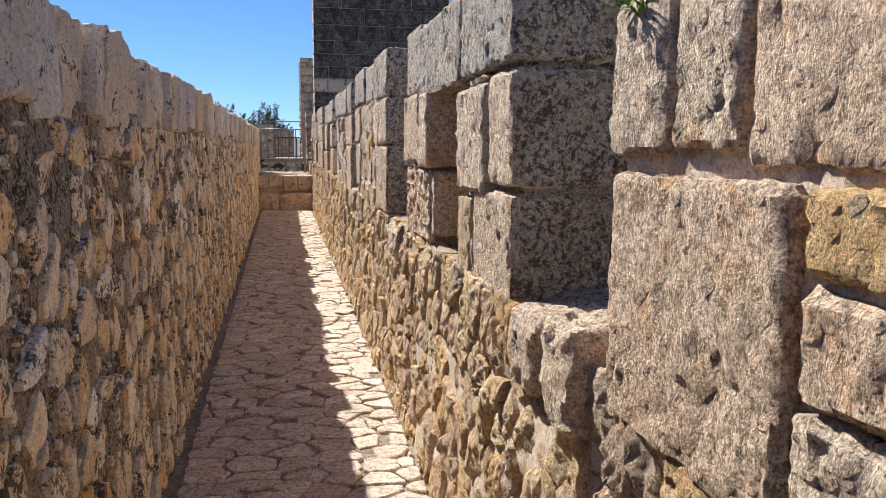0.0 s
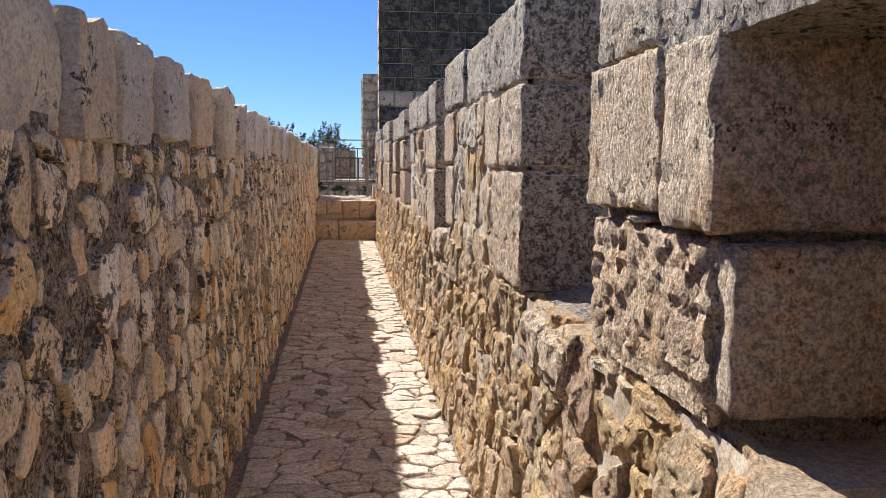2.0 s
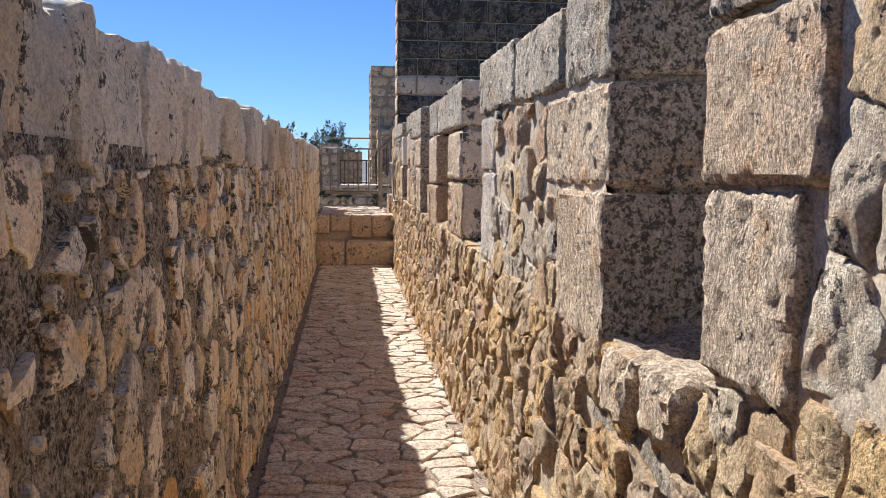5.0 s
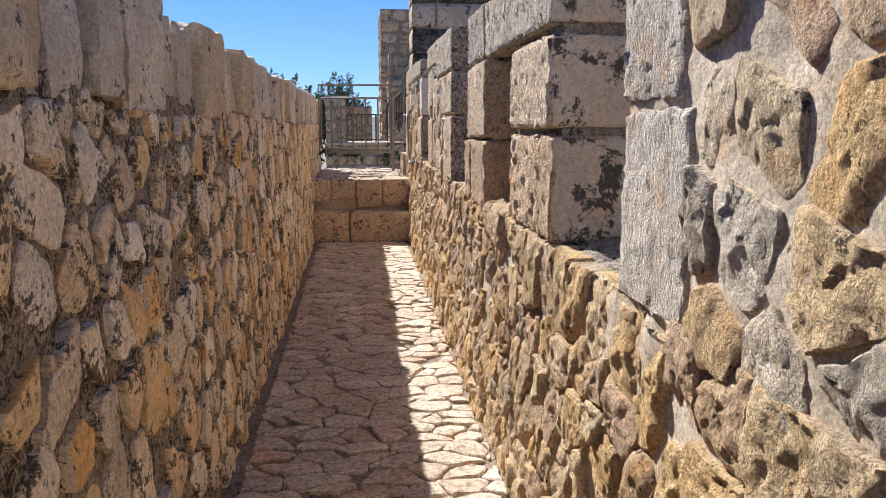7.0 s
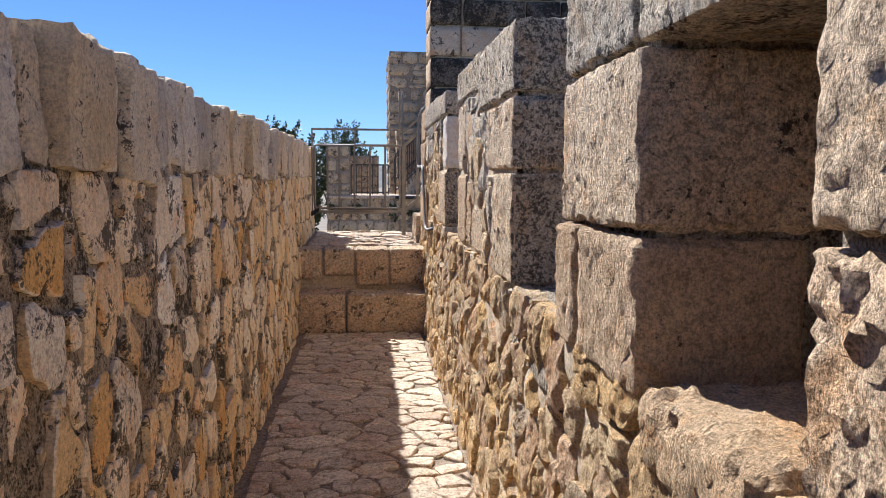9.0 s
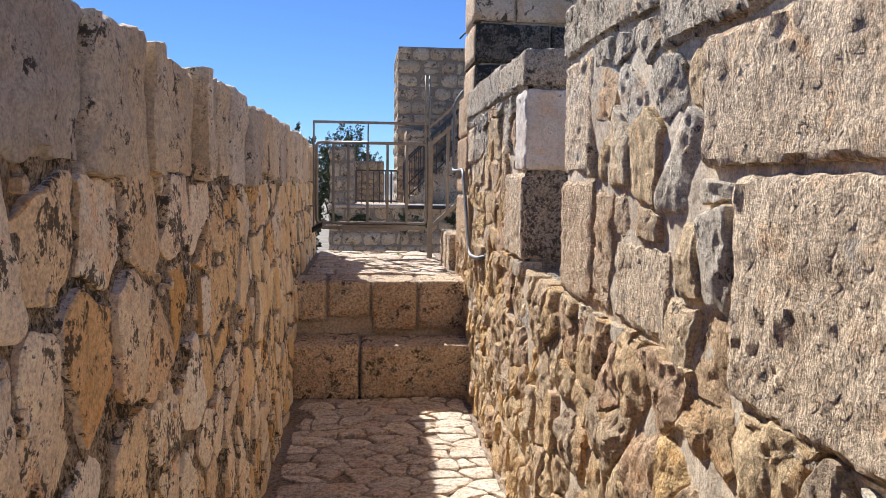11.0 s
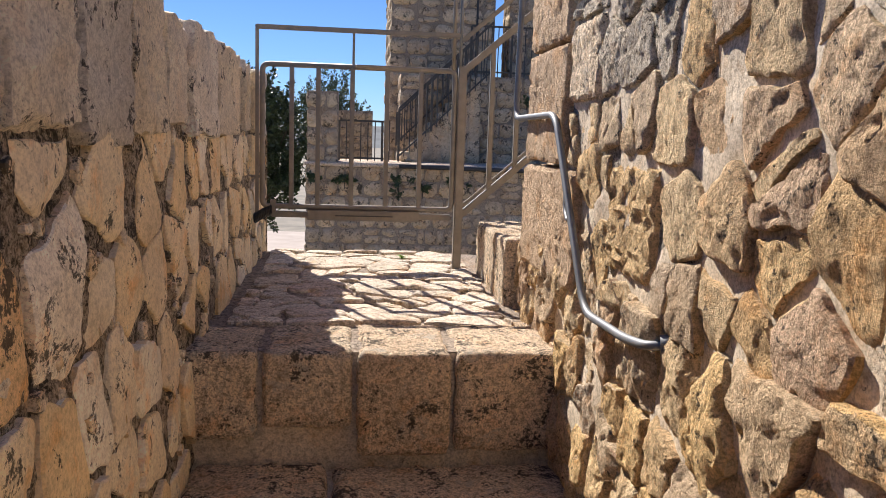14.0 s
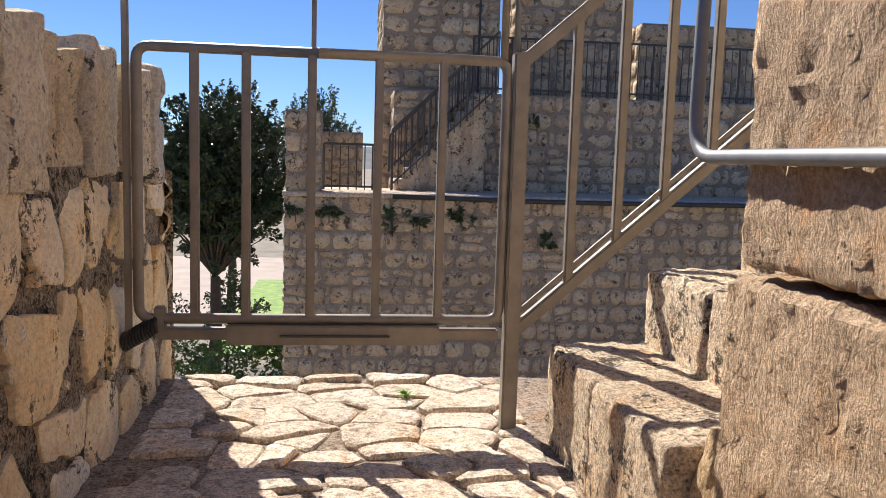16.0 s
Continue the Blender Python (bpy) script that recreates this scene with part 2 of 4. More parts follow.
def lattice(ix, iy, iz):
    n = (ix.astype(np.int64) * 374761393 + iy.astype(np.int64) * 668265263 + iz.astype(np.int64) * 1274126177) & 0xFFFFFFFF
    n = ((n ^ (n >> 13)) * 1274126177) & 0xFFFFFFFF
    n = ((n ^ (n >> 16)) * 2246822519) & 0xFFFFFFFF
    return ((n ^ (n >> 15)) & 0xFFFF) / 32767.5 - 1.0


def wave(p, scale, seed=0.0):
    """Smooth noise from -1 to 1 at the points p (n x 3), by scale waves a metre."""
    q = p * scale + seed
    f = np.floor(q)
    w = q - f
    w = w * w * (3 - 2 * w)
    i = f.astype(np.int64)
    out = 0
    for dx in (0, 1):
        for dy in (0, 1):
            for dz in (0, 1):
                k = (w[:, 0] if dx else 1 - w[:, 0]) * (w[:, 1] if dy else 1 - w[:, 1]) * (w[:, 2] if dz else 1 - w[:, 2])
                out = out + k * lattice(i[:, 0] + dx, i[:, 1] + dy, i[:, 2] + dz)
    return out


def crag(p, seed=0.0, fine=True):
    """Broken-rock relief, about -1 to 1: lumps, ridges and pits."""
    h = 0.34 * wave(p, 8, seed) + 0.50 * (0.6 - 2 * np.abs(wave(p, 14, seed + 3))) + 0.46 * (0.6 - 2 * np.abs(wave(p, 30, seed + 7)))
    if fine:
        h = h + 0.46 * wave(p, 58, seed + 11) + 0.22 * wave(p, 105, seed + 13)
    return h - 1.5 * np.maximum(0, wave(p, 36, seed + 19) - 0.40)


def split_rock(p, seed=0.0):
    """Relief of split stone, about -1 to 1: flat breaks with small steps between them, fine roughness and a few pits."""
    n = 2.6 * wave(p, 8, seed) + 0.8 * wave(p, 19, seed + 3)
    f = n - np.floor(n)
    terrace = (np.floor(n) + np.clip((f - 0.62) / 0.38, 0, 1)) / 2.6
    h = 0.55 * terrace + 0.24 * wave(p, 27, seed + 7) + 0.20 * wave(p, 52, seed + 11) + 0.14 * wave(p, 98, seed + 13)
    return h - 1.1 * np.maximum(0, wave(p, 40, seed + 19) - 0.42)


def course_quads(rng, u0, u1, edges, wide, jit=0.02, split=0.22, sway=0.02):
    """Rough four-sided stones in wavy courses between the heights in edges."""
    out = []

    def line(k, u):
        return edges[k] + (sway * noise.noise((u * 1.7, k * 9.1, 4.0)) if 0 < k < len(edges) - 1 else 0.0)

    for k in range(len(edges) - 1):
        u = u0
        lo, hi = u0, u0
        while u < u1 - 0.03:
            w = rng.uniform(*wide) if rng.random() > 0.14 else wide[0] * rng.uniform(0.45, 0.8)
            e = min(u + w, u1)
            if u1 - e < 0.05:
                e = u1
            nlo, nhi = (e + rng.uniform(-jit, jit), e + rng.uniform(-jit, jit)) if e < u1 else (u1, u1)
            q = [(lo, line(k, u)), (nlo, line(k, e)), (nhi, line(k + 1, e)), (hi, line(k + 1, u))]
            if rng.random() < split and edges[k + 1] - edges[k] > 0.11:
                s, r = rng.uniform(0.3, 0.7), rng.uniform(0.3, 0.7)
                ml = (lo + (hi - lo) * s, q[0][1] + (q[3][1] - q[0][1]) * s)
                mr = (nlo + (nhi - nlo) * r, q[1][1] + (q[2][1] - q[1][1]) * r)
                out += [[q[0], q[1], mr, ml], [ml, mr, q[2], q[3]]]
            else:
                out.append(q)
            u, lo, hi = e, nlo, nhi
    return out


def area_of(poly):
    p = np.array(poly)
    return 0.5 * abs(np.dot(p[:, 0], np.roll(p[:, 1], -1)) - np.dot(p[:, 1], np.roll(p[:, 0], -1)))


def stone(rng, quad, to_world, proud, gap, cell=0.016, rough=0.02, deep=0.05, bevel=0.02, facet=0.3, flip=False, ragged=0.012, cut=0.16, fine=True, chop=0.0):
    """One broken stone in its place between the joints. to_world(u, v, d) gives the place of points in the wall and their height over it."""
    q = np.array(quad)
    mid = q.mean(0)
    wu = 0.5 * (np.linalg.norm(q[1] - q[0]) + np.linalg.norm(q[2] - q[3]))
    wv = 0.5 * (np.linalg.norm(q[3] - q[0]) + np.linalg.norm(q[2] - q[1]))
    nu, nv = max(3, int(wu / cell)), max(3, int(wv / cell))
    s = np.concatenate([[0], np.linspace(0, 1, nu + 1), [1]])
    t = np.concatenate([[0], np.linspace(0, 1, nv + 1), [1]])
    S, T = [x.ravel() for x in np.meshgrid(s, t, indexing="ij")]
    skirt = np.zeros((len(s), len(t)), bool)
    skirt[0, :] = skirt[-1, :] = skirt[:, 0] = skirt[:, -1] = True
    skirt = skirt.ravel()
    a, b = 2 * S - 1, 2 * T - 1
    if chop:
        # corners knocked off along straight breaks
        for sa, sb in ((1, 1), (1, -1), (-1, 1), (-1, -1)):
            k = rng.uniform(0.35, 1.0)
            over = 0.9 * np.maximum(0, k * a * sa + b * sb * (1.35 - k) - 1.35 + chop * rng.random() ** 1.5)
            a, b = a - sa * k * over, b - sb * (1.35 - k) * over
    c = 1 - cut * (a * a) * (b * b)
    ka, kb = max(0.4, 1 - 2 * gap / wu), max(0.4, 1 - 2 * gap / wv)
    s2, t2 = (a * c * ka + 1) / 2, (b * c * kb + 1) / 2
    P = ((1 - s2) * (1 - t2))[:, None] * q[0] + (s2 * (1 - t2))[:, None] * q[1] + (s2 * t2)[:, None] * q[2] + ((1 - s2) * t2)[:, None] * q[3]
    off = rng.uniform(0, 60)
    P3 = np.stack([P[:, 0], P[:, 1], np.full(len(P), off)], 1)
    P = P + ragged * np.stack([wave(P3, 11, 1.5) + 0.6 * wave(P3, 31, 5.0), wave(P3, 11, 8.5) + 0.6 * wave(P3, 31, 12.0)], 1)
    ed = np.minimum(np.minimum(S, 1 - S) * wu, np.minimum(T, 1 - T) * wv)
    rise = np.sqrt(np.clip(ed / bevel, 0, 1))
    x, y = P[:, 0] - mid[0], P[:, 1] - mid[1]
    top = x * rng.uniform(-0.05, 0.05) + y * rng.uniform(-0.05, 0.05)
    for _ in range(3):
        w, k = rng.uniform(0, 2 * math.pi), facet * rng.uniform(0.3, 1.0)
        top = np.minimum(top, k * (min(wu, wv) * rng.uniform(0.12, 0.34) + x * math.cos(w) + y * math.sin(w)))
    d = proud * (0.2 + 0.8 * rise) + top + rough * crag(P3, off, fine) * (0.35 + 0.65 * rise)
    d = np.where(skirt, -deep, np.maximum(d, -0.5 * deep))
    X = to_world(P[:, 0], P[:, 1], d)
    verts = np.stack([np.broadcast_to(c, d.shape) for c in X], 1).tolist()
    m = len(t)
    faces = []
    for i in range(len(s) - 1):
        for j in range(m - 1):
            k = i * m + j
            faces.append((k, k + 1, k + m + 1, k + m) if flip else (k, k + m, k + m + 1, k + 1))
    return verts, faces


def clip(poly, px, py, nx, ny):
    """The part of a convex polygon on the inner side of a line through (px, py) with outward normal (nx, ny)."""
    out = []
    for i, (ax, ay) in enumerate(poly):
        bx, by = poly[(i + 1) % len(poly)]
        da, db = (ax - px) * nx + (ay - py) * ny, (bx - px) * nx + (by - py) * ny
        if da <= 0:
            out.append((ax, ay))
        if (da < 0 < db) or (db < 0 < da):
            k = da / (da - db)
            out.append((ax + (bx - ax) * k, ay + (by - ay) * k))
    return out


def rubble_cells(rng, u0, u1, v0, v1, high, wide, wild=0.35, lean=1.0):
    """Irregular many-sided stones that fill a rectangle. high and wide: from and to, or functions of u."""
    seeds = []
    v = v0
    while v < v1 - 0.02:
        h = min(rng.uniform(*high), v1 - v)
        if v1 - v - h < 0.4 * high[0]:
            h = v1 - v
        u = u0 - rng.uniform(0, 0.1)
        while u < u1 + 0.1:
            w = rng.uniform(*(wide(u) if callable(wide) else wide))
            if rng.random() < 0.15:
                w *= 0.55
            seeds.append((u + w * (0.5 + wild * rng.uniform(-0.5, 0.5)), v + h * (0.5 + wild * rng.uniform(-1, 1))))
            if w > 0.8 * h and rng.random() < 0.18:
                seeds.append((u + w * rng.uniform(0.2, 0.8), v + h * rng.uniform(0.0, 1.0)))
            u += w
        v += h
    P = np.array(seeds) * np.array([1.0, lean])
    order = np.argsort(P[:, 0])
    P = P[order]
    out = []
    for i in range(len(P)):
        a, b = np.searchsorted(P[:, 0], (P[i, 0] - 0.9, P[i, 0] + 0.9))
        d = np.linalg.norm(P[a:b] - P[i], axis=1)
        poly = [(u0, v0 * lean), (u1, v0 * lean), (u1, v1 * lean), (u0, v1 * lean)]
        for j in np.argsort(d)[1:22] + a:
            n = P[j] - P[i]
            if abs(n[0]) + abs(n[1]) < 1e-6:
                continue
            m = (P[i] + P[j]) / 2
            poly = clip(poly, m[0], m[1], n[0], n[1])
            if len(poly) < 3:
                break
        if len(poly) > 2:
            out.append([(x, y / lean) for x, y in poly])
    return out


def keep_out(poly, rects, gap=0.008):
    """poly cut back from the rectangles that it runs into."""
    for x0, x1, y0, y1 in rects:
        us, vs = [p[0] for p in poly], [p[1] for p in poly]
        if max(us) <= x0 - gap or min(us) >= x1 + gap or max(vs) <= y0 - gap or min(vs) >= y1 + gap:
            continue
        tries = [clip(poly, x0 - gap, 0, 1, 0), clip(poly, x1 + gap, 0, -1, 0), clip(poly, 0, y0 - gap, 0, 1), clip(poly, 0, y1 + gap, 0, -1)]
        poly = max(tries, key=lambda p: area_of(p) if len(p) > 2 else 0.0)
        if len(poly) < 3:
            return []
    return poly


def slab(rng, poly, to_world, proud, gap, seg=0.016, rough=0.008, deep=0.05, bevel=0.008, facet=0.2, flip=False, ragged=0.006, planes=3, chop=0.0):
    """One broken stone with a flattish split face that fills a convex polygon but for its joints, or None."""
    p = np.array(poly)
    if np.dot(p[:, 0], np.roll(p[:, 1], -1)) < np.dot(p[:, 1], np.roll(p[:, 0], -1)):
        poly = poly[::-1]
    q = list(poly)
    for i in range(len(poly)):
        a, b = poly[i], poly[(i + 1) % len(poly)]
        ln = math.hypot(b[0] - a[0], b[1] - a[1])
        if ln < 1e-5:
            continue
        nx, ny = (b[1] - a[1]) / ln, -(b[0] - a[0]) / ln
        g = gap * rng.uniform(0.3, 1.7)
        q = clip(q, a[0] - nx * g, a[1] - ny * g, nx, ny)
        if len(q) < 3:
            return None
    if rng.random() < chop:
        # a corner knocked off along a straight break
        c = np.mean(q, 0)
        w = rng.uniform(0, 2 * math.pi)
        r = math.sqrt(area_of(q)) * rng.uniform(0.12, 0.42)
        q = clip(q, c[0] + r * math.cos(w), c[1] + r * math.sin(w), math.cos(w), math.sin(w))
    if len(q) < 3:
        return None
    q = np.array(q)
    if area_of(q) < 0.0006:
        return None
    edge = np.linalg.norm(np.roll(q, -1, 0) - q, axis=1)
    ring = []
    for a, b, ln in zip(q, np.roll(q, -1, 0), edge):
        n = max(1, int(round(ln / seg)))
        ring += [a + (b - a) * k / n for k in range(n)]
    ring = np.array(ring)
    ring = 0.6 * ring + 0.2 * (np.roll(ring, 1, 0) + np.roll(ring, -1, 0))
    mid = ring.mean(0)
    off = rng.uniform(0, 60)
    R3 = np.stack([ring[:, 0], ring[:, 1], np.full(len(ring), off)], 1)
    ring = ring + ragged * np.stack([wave(R3, 14, 1.5) + 0.7 * wave(R3, 37, 5.0), wave(R3, 14, 8.5) + 0.7 * wave(R3, 37, 12.0)], 1)
    far = np.linalg.norm(ring - mid, axis=1)
    size = far.mean()
    n = max(2, int(round(size / seg)))
    ks = [1.0, 1.0, max(0.6, 1 - bevel / size)] + [max(0.6, 1 - bevel / size) * (1 - k / n) for k in range(1, n)]
    m = len(ring)
    P = np.concatenate([mid + (ring - mid) * k for k in ks] + [mid[None]])
    lvl = np.concatenate([np.full(m, i) for i in range(len(ks))] + [[len(ks)]])
    x, y = P[:, 0] - mid[0], P[:, 1] - mid[1]
    top = x * rng.uniform(-0.07, 0.07) + y * rng.uniform(-0.07, 0.07)
    for _ in range(planes):
        w, k = rng.uniform(0, 2 * math.pi), facet * rng.uniform(0.3, 1.2)
        top = np.minimum(top, k * (size * rng.uniform(0.15, 0.75) + x * math.cos(w) + y * math.sin(w)))
    P3 = np.stack([P[:, 0], P[:, 1], np.full(len(P), off)], 1)
    d = proud + top + rough * split_rock(P3, off)
    d = np.where(lvl == 1, d - 0.7 * bevel, d)
    d = np.where(lvl == 0, -deep, np.maximum(d, -0.5 * deep))
    X = to_world(P[:, 0], P[:, 1], d)
    verts = np.stack([np.broadcast_to(c, d.shape) for c in X], 1).tolist()
    faces = []
    for i in range(len(ks) - 1):
        for j in range(m):
            a, b = i * m + j, i * m + (j + 1) % m
            faces.append((a, a + m, b + m, b) if flip else (a, b, b + m, a + m))
    c, o = len(P) - 1, (len(ks) - 1) * m
    for j in range(m):
        a, b = o + j, o + (j + 1) % m
        faces.append((a, c, b) if flip else (a, b, c))
    return verts, faces


def joined(pieces):
    verts, faces = [], []
    for v, f in pieces:
        o = len(verts)
        verts += v
        faces += [tuple(i + o for i in face) for face in f]
    return verts, faces


def block(lo, hi, radius=0.02, step=0.035, rough=0.008, seed=0.0, lump=0.0):
    """A dressed block with worn edges and an uneven, pitted skin."""
    lo, hi = np.array(lo, float), np.array(hi, float)
    n = [max(2, int(round((hi[i] - lo[i]) / step))) for i in range(3)]
    radius = min(radius, 0.45 * min(hi - lo))
    index, keys, faces = {}, [], []

    def vert(key):
        if key not in index:
            index[key] = len(keys)
            keys.append(key)
        return index[key]

    for ax in range(3):
        b, c = (ax + 1) % 3, (ax + 2) % 3
        for side in (0, n[ax]):
            for i in range(n[b]):
                for j in range(n[c]):
                    quad = []
                    for di, dj in ((0, 0), (1, 0), (1, 1), (0, 1)):
                        key = [0, 0, 0]
                        key[ax], key[b], key[c] = side, i + di, j + dj
                        quad.append(vert(tuple(key)))
                    faces.append(tuple(quad) if side else tuple(reversed(quad)))
    p = lo + (hi - lo) * np.array(keys) / np.array(n)
    inner = np.clip(p, lo + radius, hi - radius)
    out = p - inner
    ln = np.linalg.norm(out, axis=1, keepdims=True)
    nrm = out / np.maximum(ln, 1e-9)
    q = inner + nrm * radius
    skin_h = 0.3 * wave(q, 8, seed) + 0.4 * (0.3 - np.minimum(0.7, 1.6 * np.abs(wave(q, 27, seed + 7)))) + 0.55 * wave(q, 55, seed + 11) + 0.35 * wave(q, 100, seed + 13)
    skin_h = skin_h - 0.7 * np.maximum(0, wave(q, 61, seed + 19) - 0.25)
    # chipped arrises
    chip = np.maximum(0, wave(q, 16, seed + 23) - 0.15) * (np.count_nonzero(np.abs(out) > 1e-6, axis=1) > 1)
    q = q + nrm * (rough * (skin_h - 2.2 * chip))[:, None]
    if lump:
        q = q + lump * np.stack([wave(q, 7, seed + 31) + 0.6 * wave(q, 17, seed + 37), wave(q, 7, seed + 41), 1.3 * wave(q, 9, seed + 43) + 0.6 * wave(q, 21, seed + 47)], 1)
    return q.tolist(), faces


def skin(u0, u1, v0, v1, to_world, step, amp, scale, flip=False):
    """An uneven sheet of mortar."""
    nu, nv = max(1, int((u1 - u0) / step)), max(1, int((v1 - v0) / step))
    U, V = [x.ravel() for x in np.meshgrid(np.linspace(u0, u1, nu + 1), np.linspace(v0, v1, nv + 1), indexing="ij")]
    d = np.zeros(len(U))
    if amp:
        P = np.stack([U, V, np.zeros(len(U))], 1)
        d = amp * (wave(P, scale, 1.7) + 0.6 * wave(P, scale * 2.7, 5.2))
    X = to_world(U, V, d)
    verts = np.stack([np.broadcast_to(c, d.shape) for c in X], 1).tolist()
    faces = []
    for i in range(nu):
        for j in range(nv):
            a = i * (nv + 1) + j
            q = (a, a + nv + 1, a + nv + 2, a + 1)
            faces.append(tuple(reversed(q)) if flip else q)
    return verts, faces


def box_mesh(lo, hi):
    (x0, y0, z0), (x1, y1, z1) = lo, hi
    v = [(x0, y0, z0), (x1, y0, z0), (x1, y1, z0), (x0, y1, z0), (x0, y0, z1), (x1, y0, z1), (x1, y1, z1), (x0, y1, z1)]
    f = [(3, 2, 1, 0), (4, 5, 6, 7), (0, 1, 5, 4), (1, 2, 6, 5), (2, 3, 7, 6), (3, 0, 4, 7)]
    return v, f


def empty(name, at=(0, 0, 0)):
    ob = new(name)
    ob.location = at
    return ob


def bar(name, a, b, size, material, parent, bevel=0.15, round_bar=False, label=""):
    """A square or round bar from a to b."""
    a, b = Vector(a), Vector(b)
    bm = bmesh.new()
    length = (b - a).length
    if round_bar:
        bmesh.ops.create_cone(bm, cap_ends=True, segments=14, radius1=size[0] / 2, radius2=size[0] / 2, depth=length)
    else:
        bmesh.ops.create_cube(bm, size=1)
        bmesh.ops.scale(bm, vec=(size[0], size[1], length), verts=bm.verts)
        bmesh.ops.bevel(bm, geom=list(bm.edges), offset=min(size) * bevel, segments=2, affect="EDGES")
    way = (b - a).normalized()
    up = Vector((0, 1, 0)) if abs(way.y) < 0.9 else Vector((0, 0, 1))
    xa = up.cross(way).normalized()
    m = Matrix((xa, way.cross(xa), way)).transposed().to_4x4()
    bmesh.ops.transform(bm, matrix=Matrix.Translation((a + b) / 2) @ m, verts=bm.verts)
    return part(name, bm, material, parent, label, smooth=round_bar)


def tube(name, points, radius, material, parent=None, segments=12, bend=0.06, label=""):
    """A bent round tube through points, with rounded bends."""
    pts = [Vector(p) for p in points]
    path = [pts[0]]
    for i in range(1, len(pts) - 1):
        p, a, b = pts[i], pts[i - 1], pts[i + 1]
        r = min(bend, 0.45 * (a - p).length, 0.45 * (b - p).length)
        s, e = p + (a - p).normalized() * r, p + (b - p).normalized() * r
        path += [(1 - k) ** 2 * s + 2 * k * (1 - k) * p + k * k * e for k in (0, 0.2, 0.4, 0.6, 0.8, 1.0)]
    path.append(pts[-1])
    verts, faces = [], []
    for i, p in enumerate(path):
        way = (path[min(i + 1, len(path) - 1)] - path[max(i - 1, 0)]).normalized()
        ref = Vector((1, 0.3, 0.1)).normalized()
        s = way.cross(ref).normalized()
        t = way.cross(s)
        for k in range(segments):
            a = 2 * math.pi * k / segments
            verts.append(tuple(p + radius * (math.cos(a) * s + math.sin(a) * t)))
    for i in range(len(path) - 1):
        for k in range(segments):
            j = (k + 1) % segments
            faces.append((i * segments + k, i * segments + j, (i + 1) * segments + j, (i + 1) * segments + k))
    faces.append(tuple(range(segments)))
    faces.append(tuple(reversed(range(len(verts) - segments, len(verts)))))
    return mesh_object(name, verts, faces, material, parent, label)


def lay(parent, pieces, material, name="stone", most=300, rest_label="many small stones set in the mortar", split=True):
    """The largest pieces as parts of parent, the remainder as one mesh. pieces: (area, verts, faces)."""
    pieces = sorted(pieces, key=lambda p: -p[0])
    for _, v, f in pieces[:most]:
        mesh_object(name, v, f, material, parent, "", True, split)
    if len(pieces) > most:
        ob = mesh_object("rubble", *joined([p[1:] for p in pieces[most:]]), material, parent, rest_label, True, split)
        ob["kind"] = "stuff"


# ---- walkway floor ----
Y0, Y_STEP, Y_STEP2, Y_END = -1.6, 16.55, 16.92, 19.0
UPPER = 0.78


def floor_z(y):
    return -0.04 + 0.0085 * y


def paving(parent, rng, x0, x1, y0, y1, height, most, deep=(0.09, 0.16), wide=(0.11, 0.30), uneven=0.004):
    pieces = []
    for poly in rubble_cells(rng, x0, x1, y0, y1, deep, wide, 0.45, 1.4):
        a = area_of(poly)
        if a < 0.002:
            continue
        lift = rng.uniform(-uneven, uneven)
        made = slab(rng, poly, lambda u, w, d: (u, w, height(w) + d + lift), 0.017, 0.005, 0.02, 0.0045, 0.03, 0.006, 0.07, ragged=0.009, chop=0.3)
        if made:
            pieces.append((a, *made))
    lay(parent, pieces, M_PAVE, "paving_stone", most, "many small worn paving stones in sandy joints")


rng = random.Random(11)
floor = mesh_object("floor", *skin(-0.62, 0.72, Y0, Y_STEP + 0.4, lambda u, v, d: (u, v, floor_z(v) + d), 0.04, 0.005, 7.0), M_BED)
tagged(floor, "irregular limestone paving of a narrow rampart walk", "floor", kind="structure")
landing = mesh_object("floor_upper", *skin(-0.62, 1.0, Y_STEP2 + 0.06, Y_END, lambda u, v, d: (u, v, UPPER + 0.02 * (v - Y_STEP2) / 2 + d), 0.04, 0.005, 7.0), M_BED)
tagged(landing, "raised limestone landing in front of the steel gate", "floor", kind="structure")
mesh_object("masonry_base", *box_mesh((-0.62, Y_STEP2 + 0.1, -4.0), (1.0, Y_END - 0.03, UPPER - 0.03)), M_MORTAR_R, landing)
mesh_object("masonry_base", *box_mesh((-0.62, Y0, -4.0), (0.72, Y_STEP + 0.4, -0.12)), M_MORTAR_R, floor)

# ---- the two steps ----
steps_ob = mesh_object("steps", *box_mesh((-0.54, Y_STEP + 0.08, 0.0), (0.62, Y_STEP2 + 0.25, 0.40)), M_MORTAR_R)
tagged(steps_ob, "two tall worn limestone steps across the walk", "steps", kind="structure")
for i, (x0, x1) in enumerate(((-0.50, -0.09), (-0.075, 0.62))):
    mesh_object("step_block", *block((x0, Y_STEP, 0.09), (x1, Y_STEP2 + 0.02, 0.445 - 0.01 * i), 0.025, 0.022, 0.009, 3.3 + i), M_STEP, steps_ob)
for i, (x0, x1, z0) in enumerate(((-0.56, -0.31, 0.52), (-0.295, -0.02, 0.55), (-0.005, 0.285, 0.46), (0.30, 0.64, 0.47))):
    mesh_object("step_block", *block((x0, Y_STEP2 + 0.01 * (i % 2), z0), (x1, Y_STEP2 + 0.36 + 0.03 * i, UPPER + 0.012), 0.02, 0.022, 0.009, 8.1 + i), M_STEP, steps_ob)
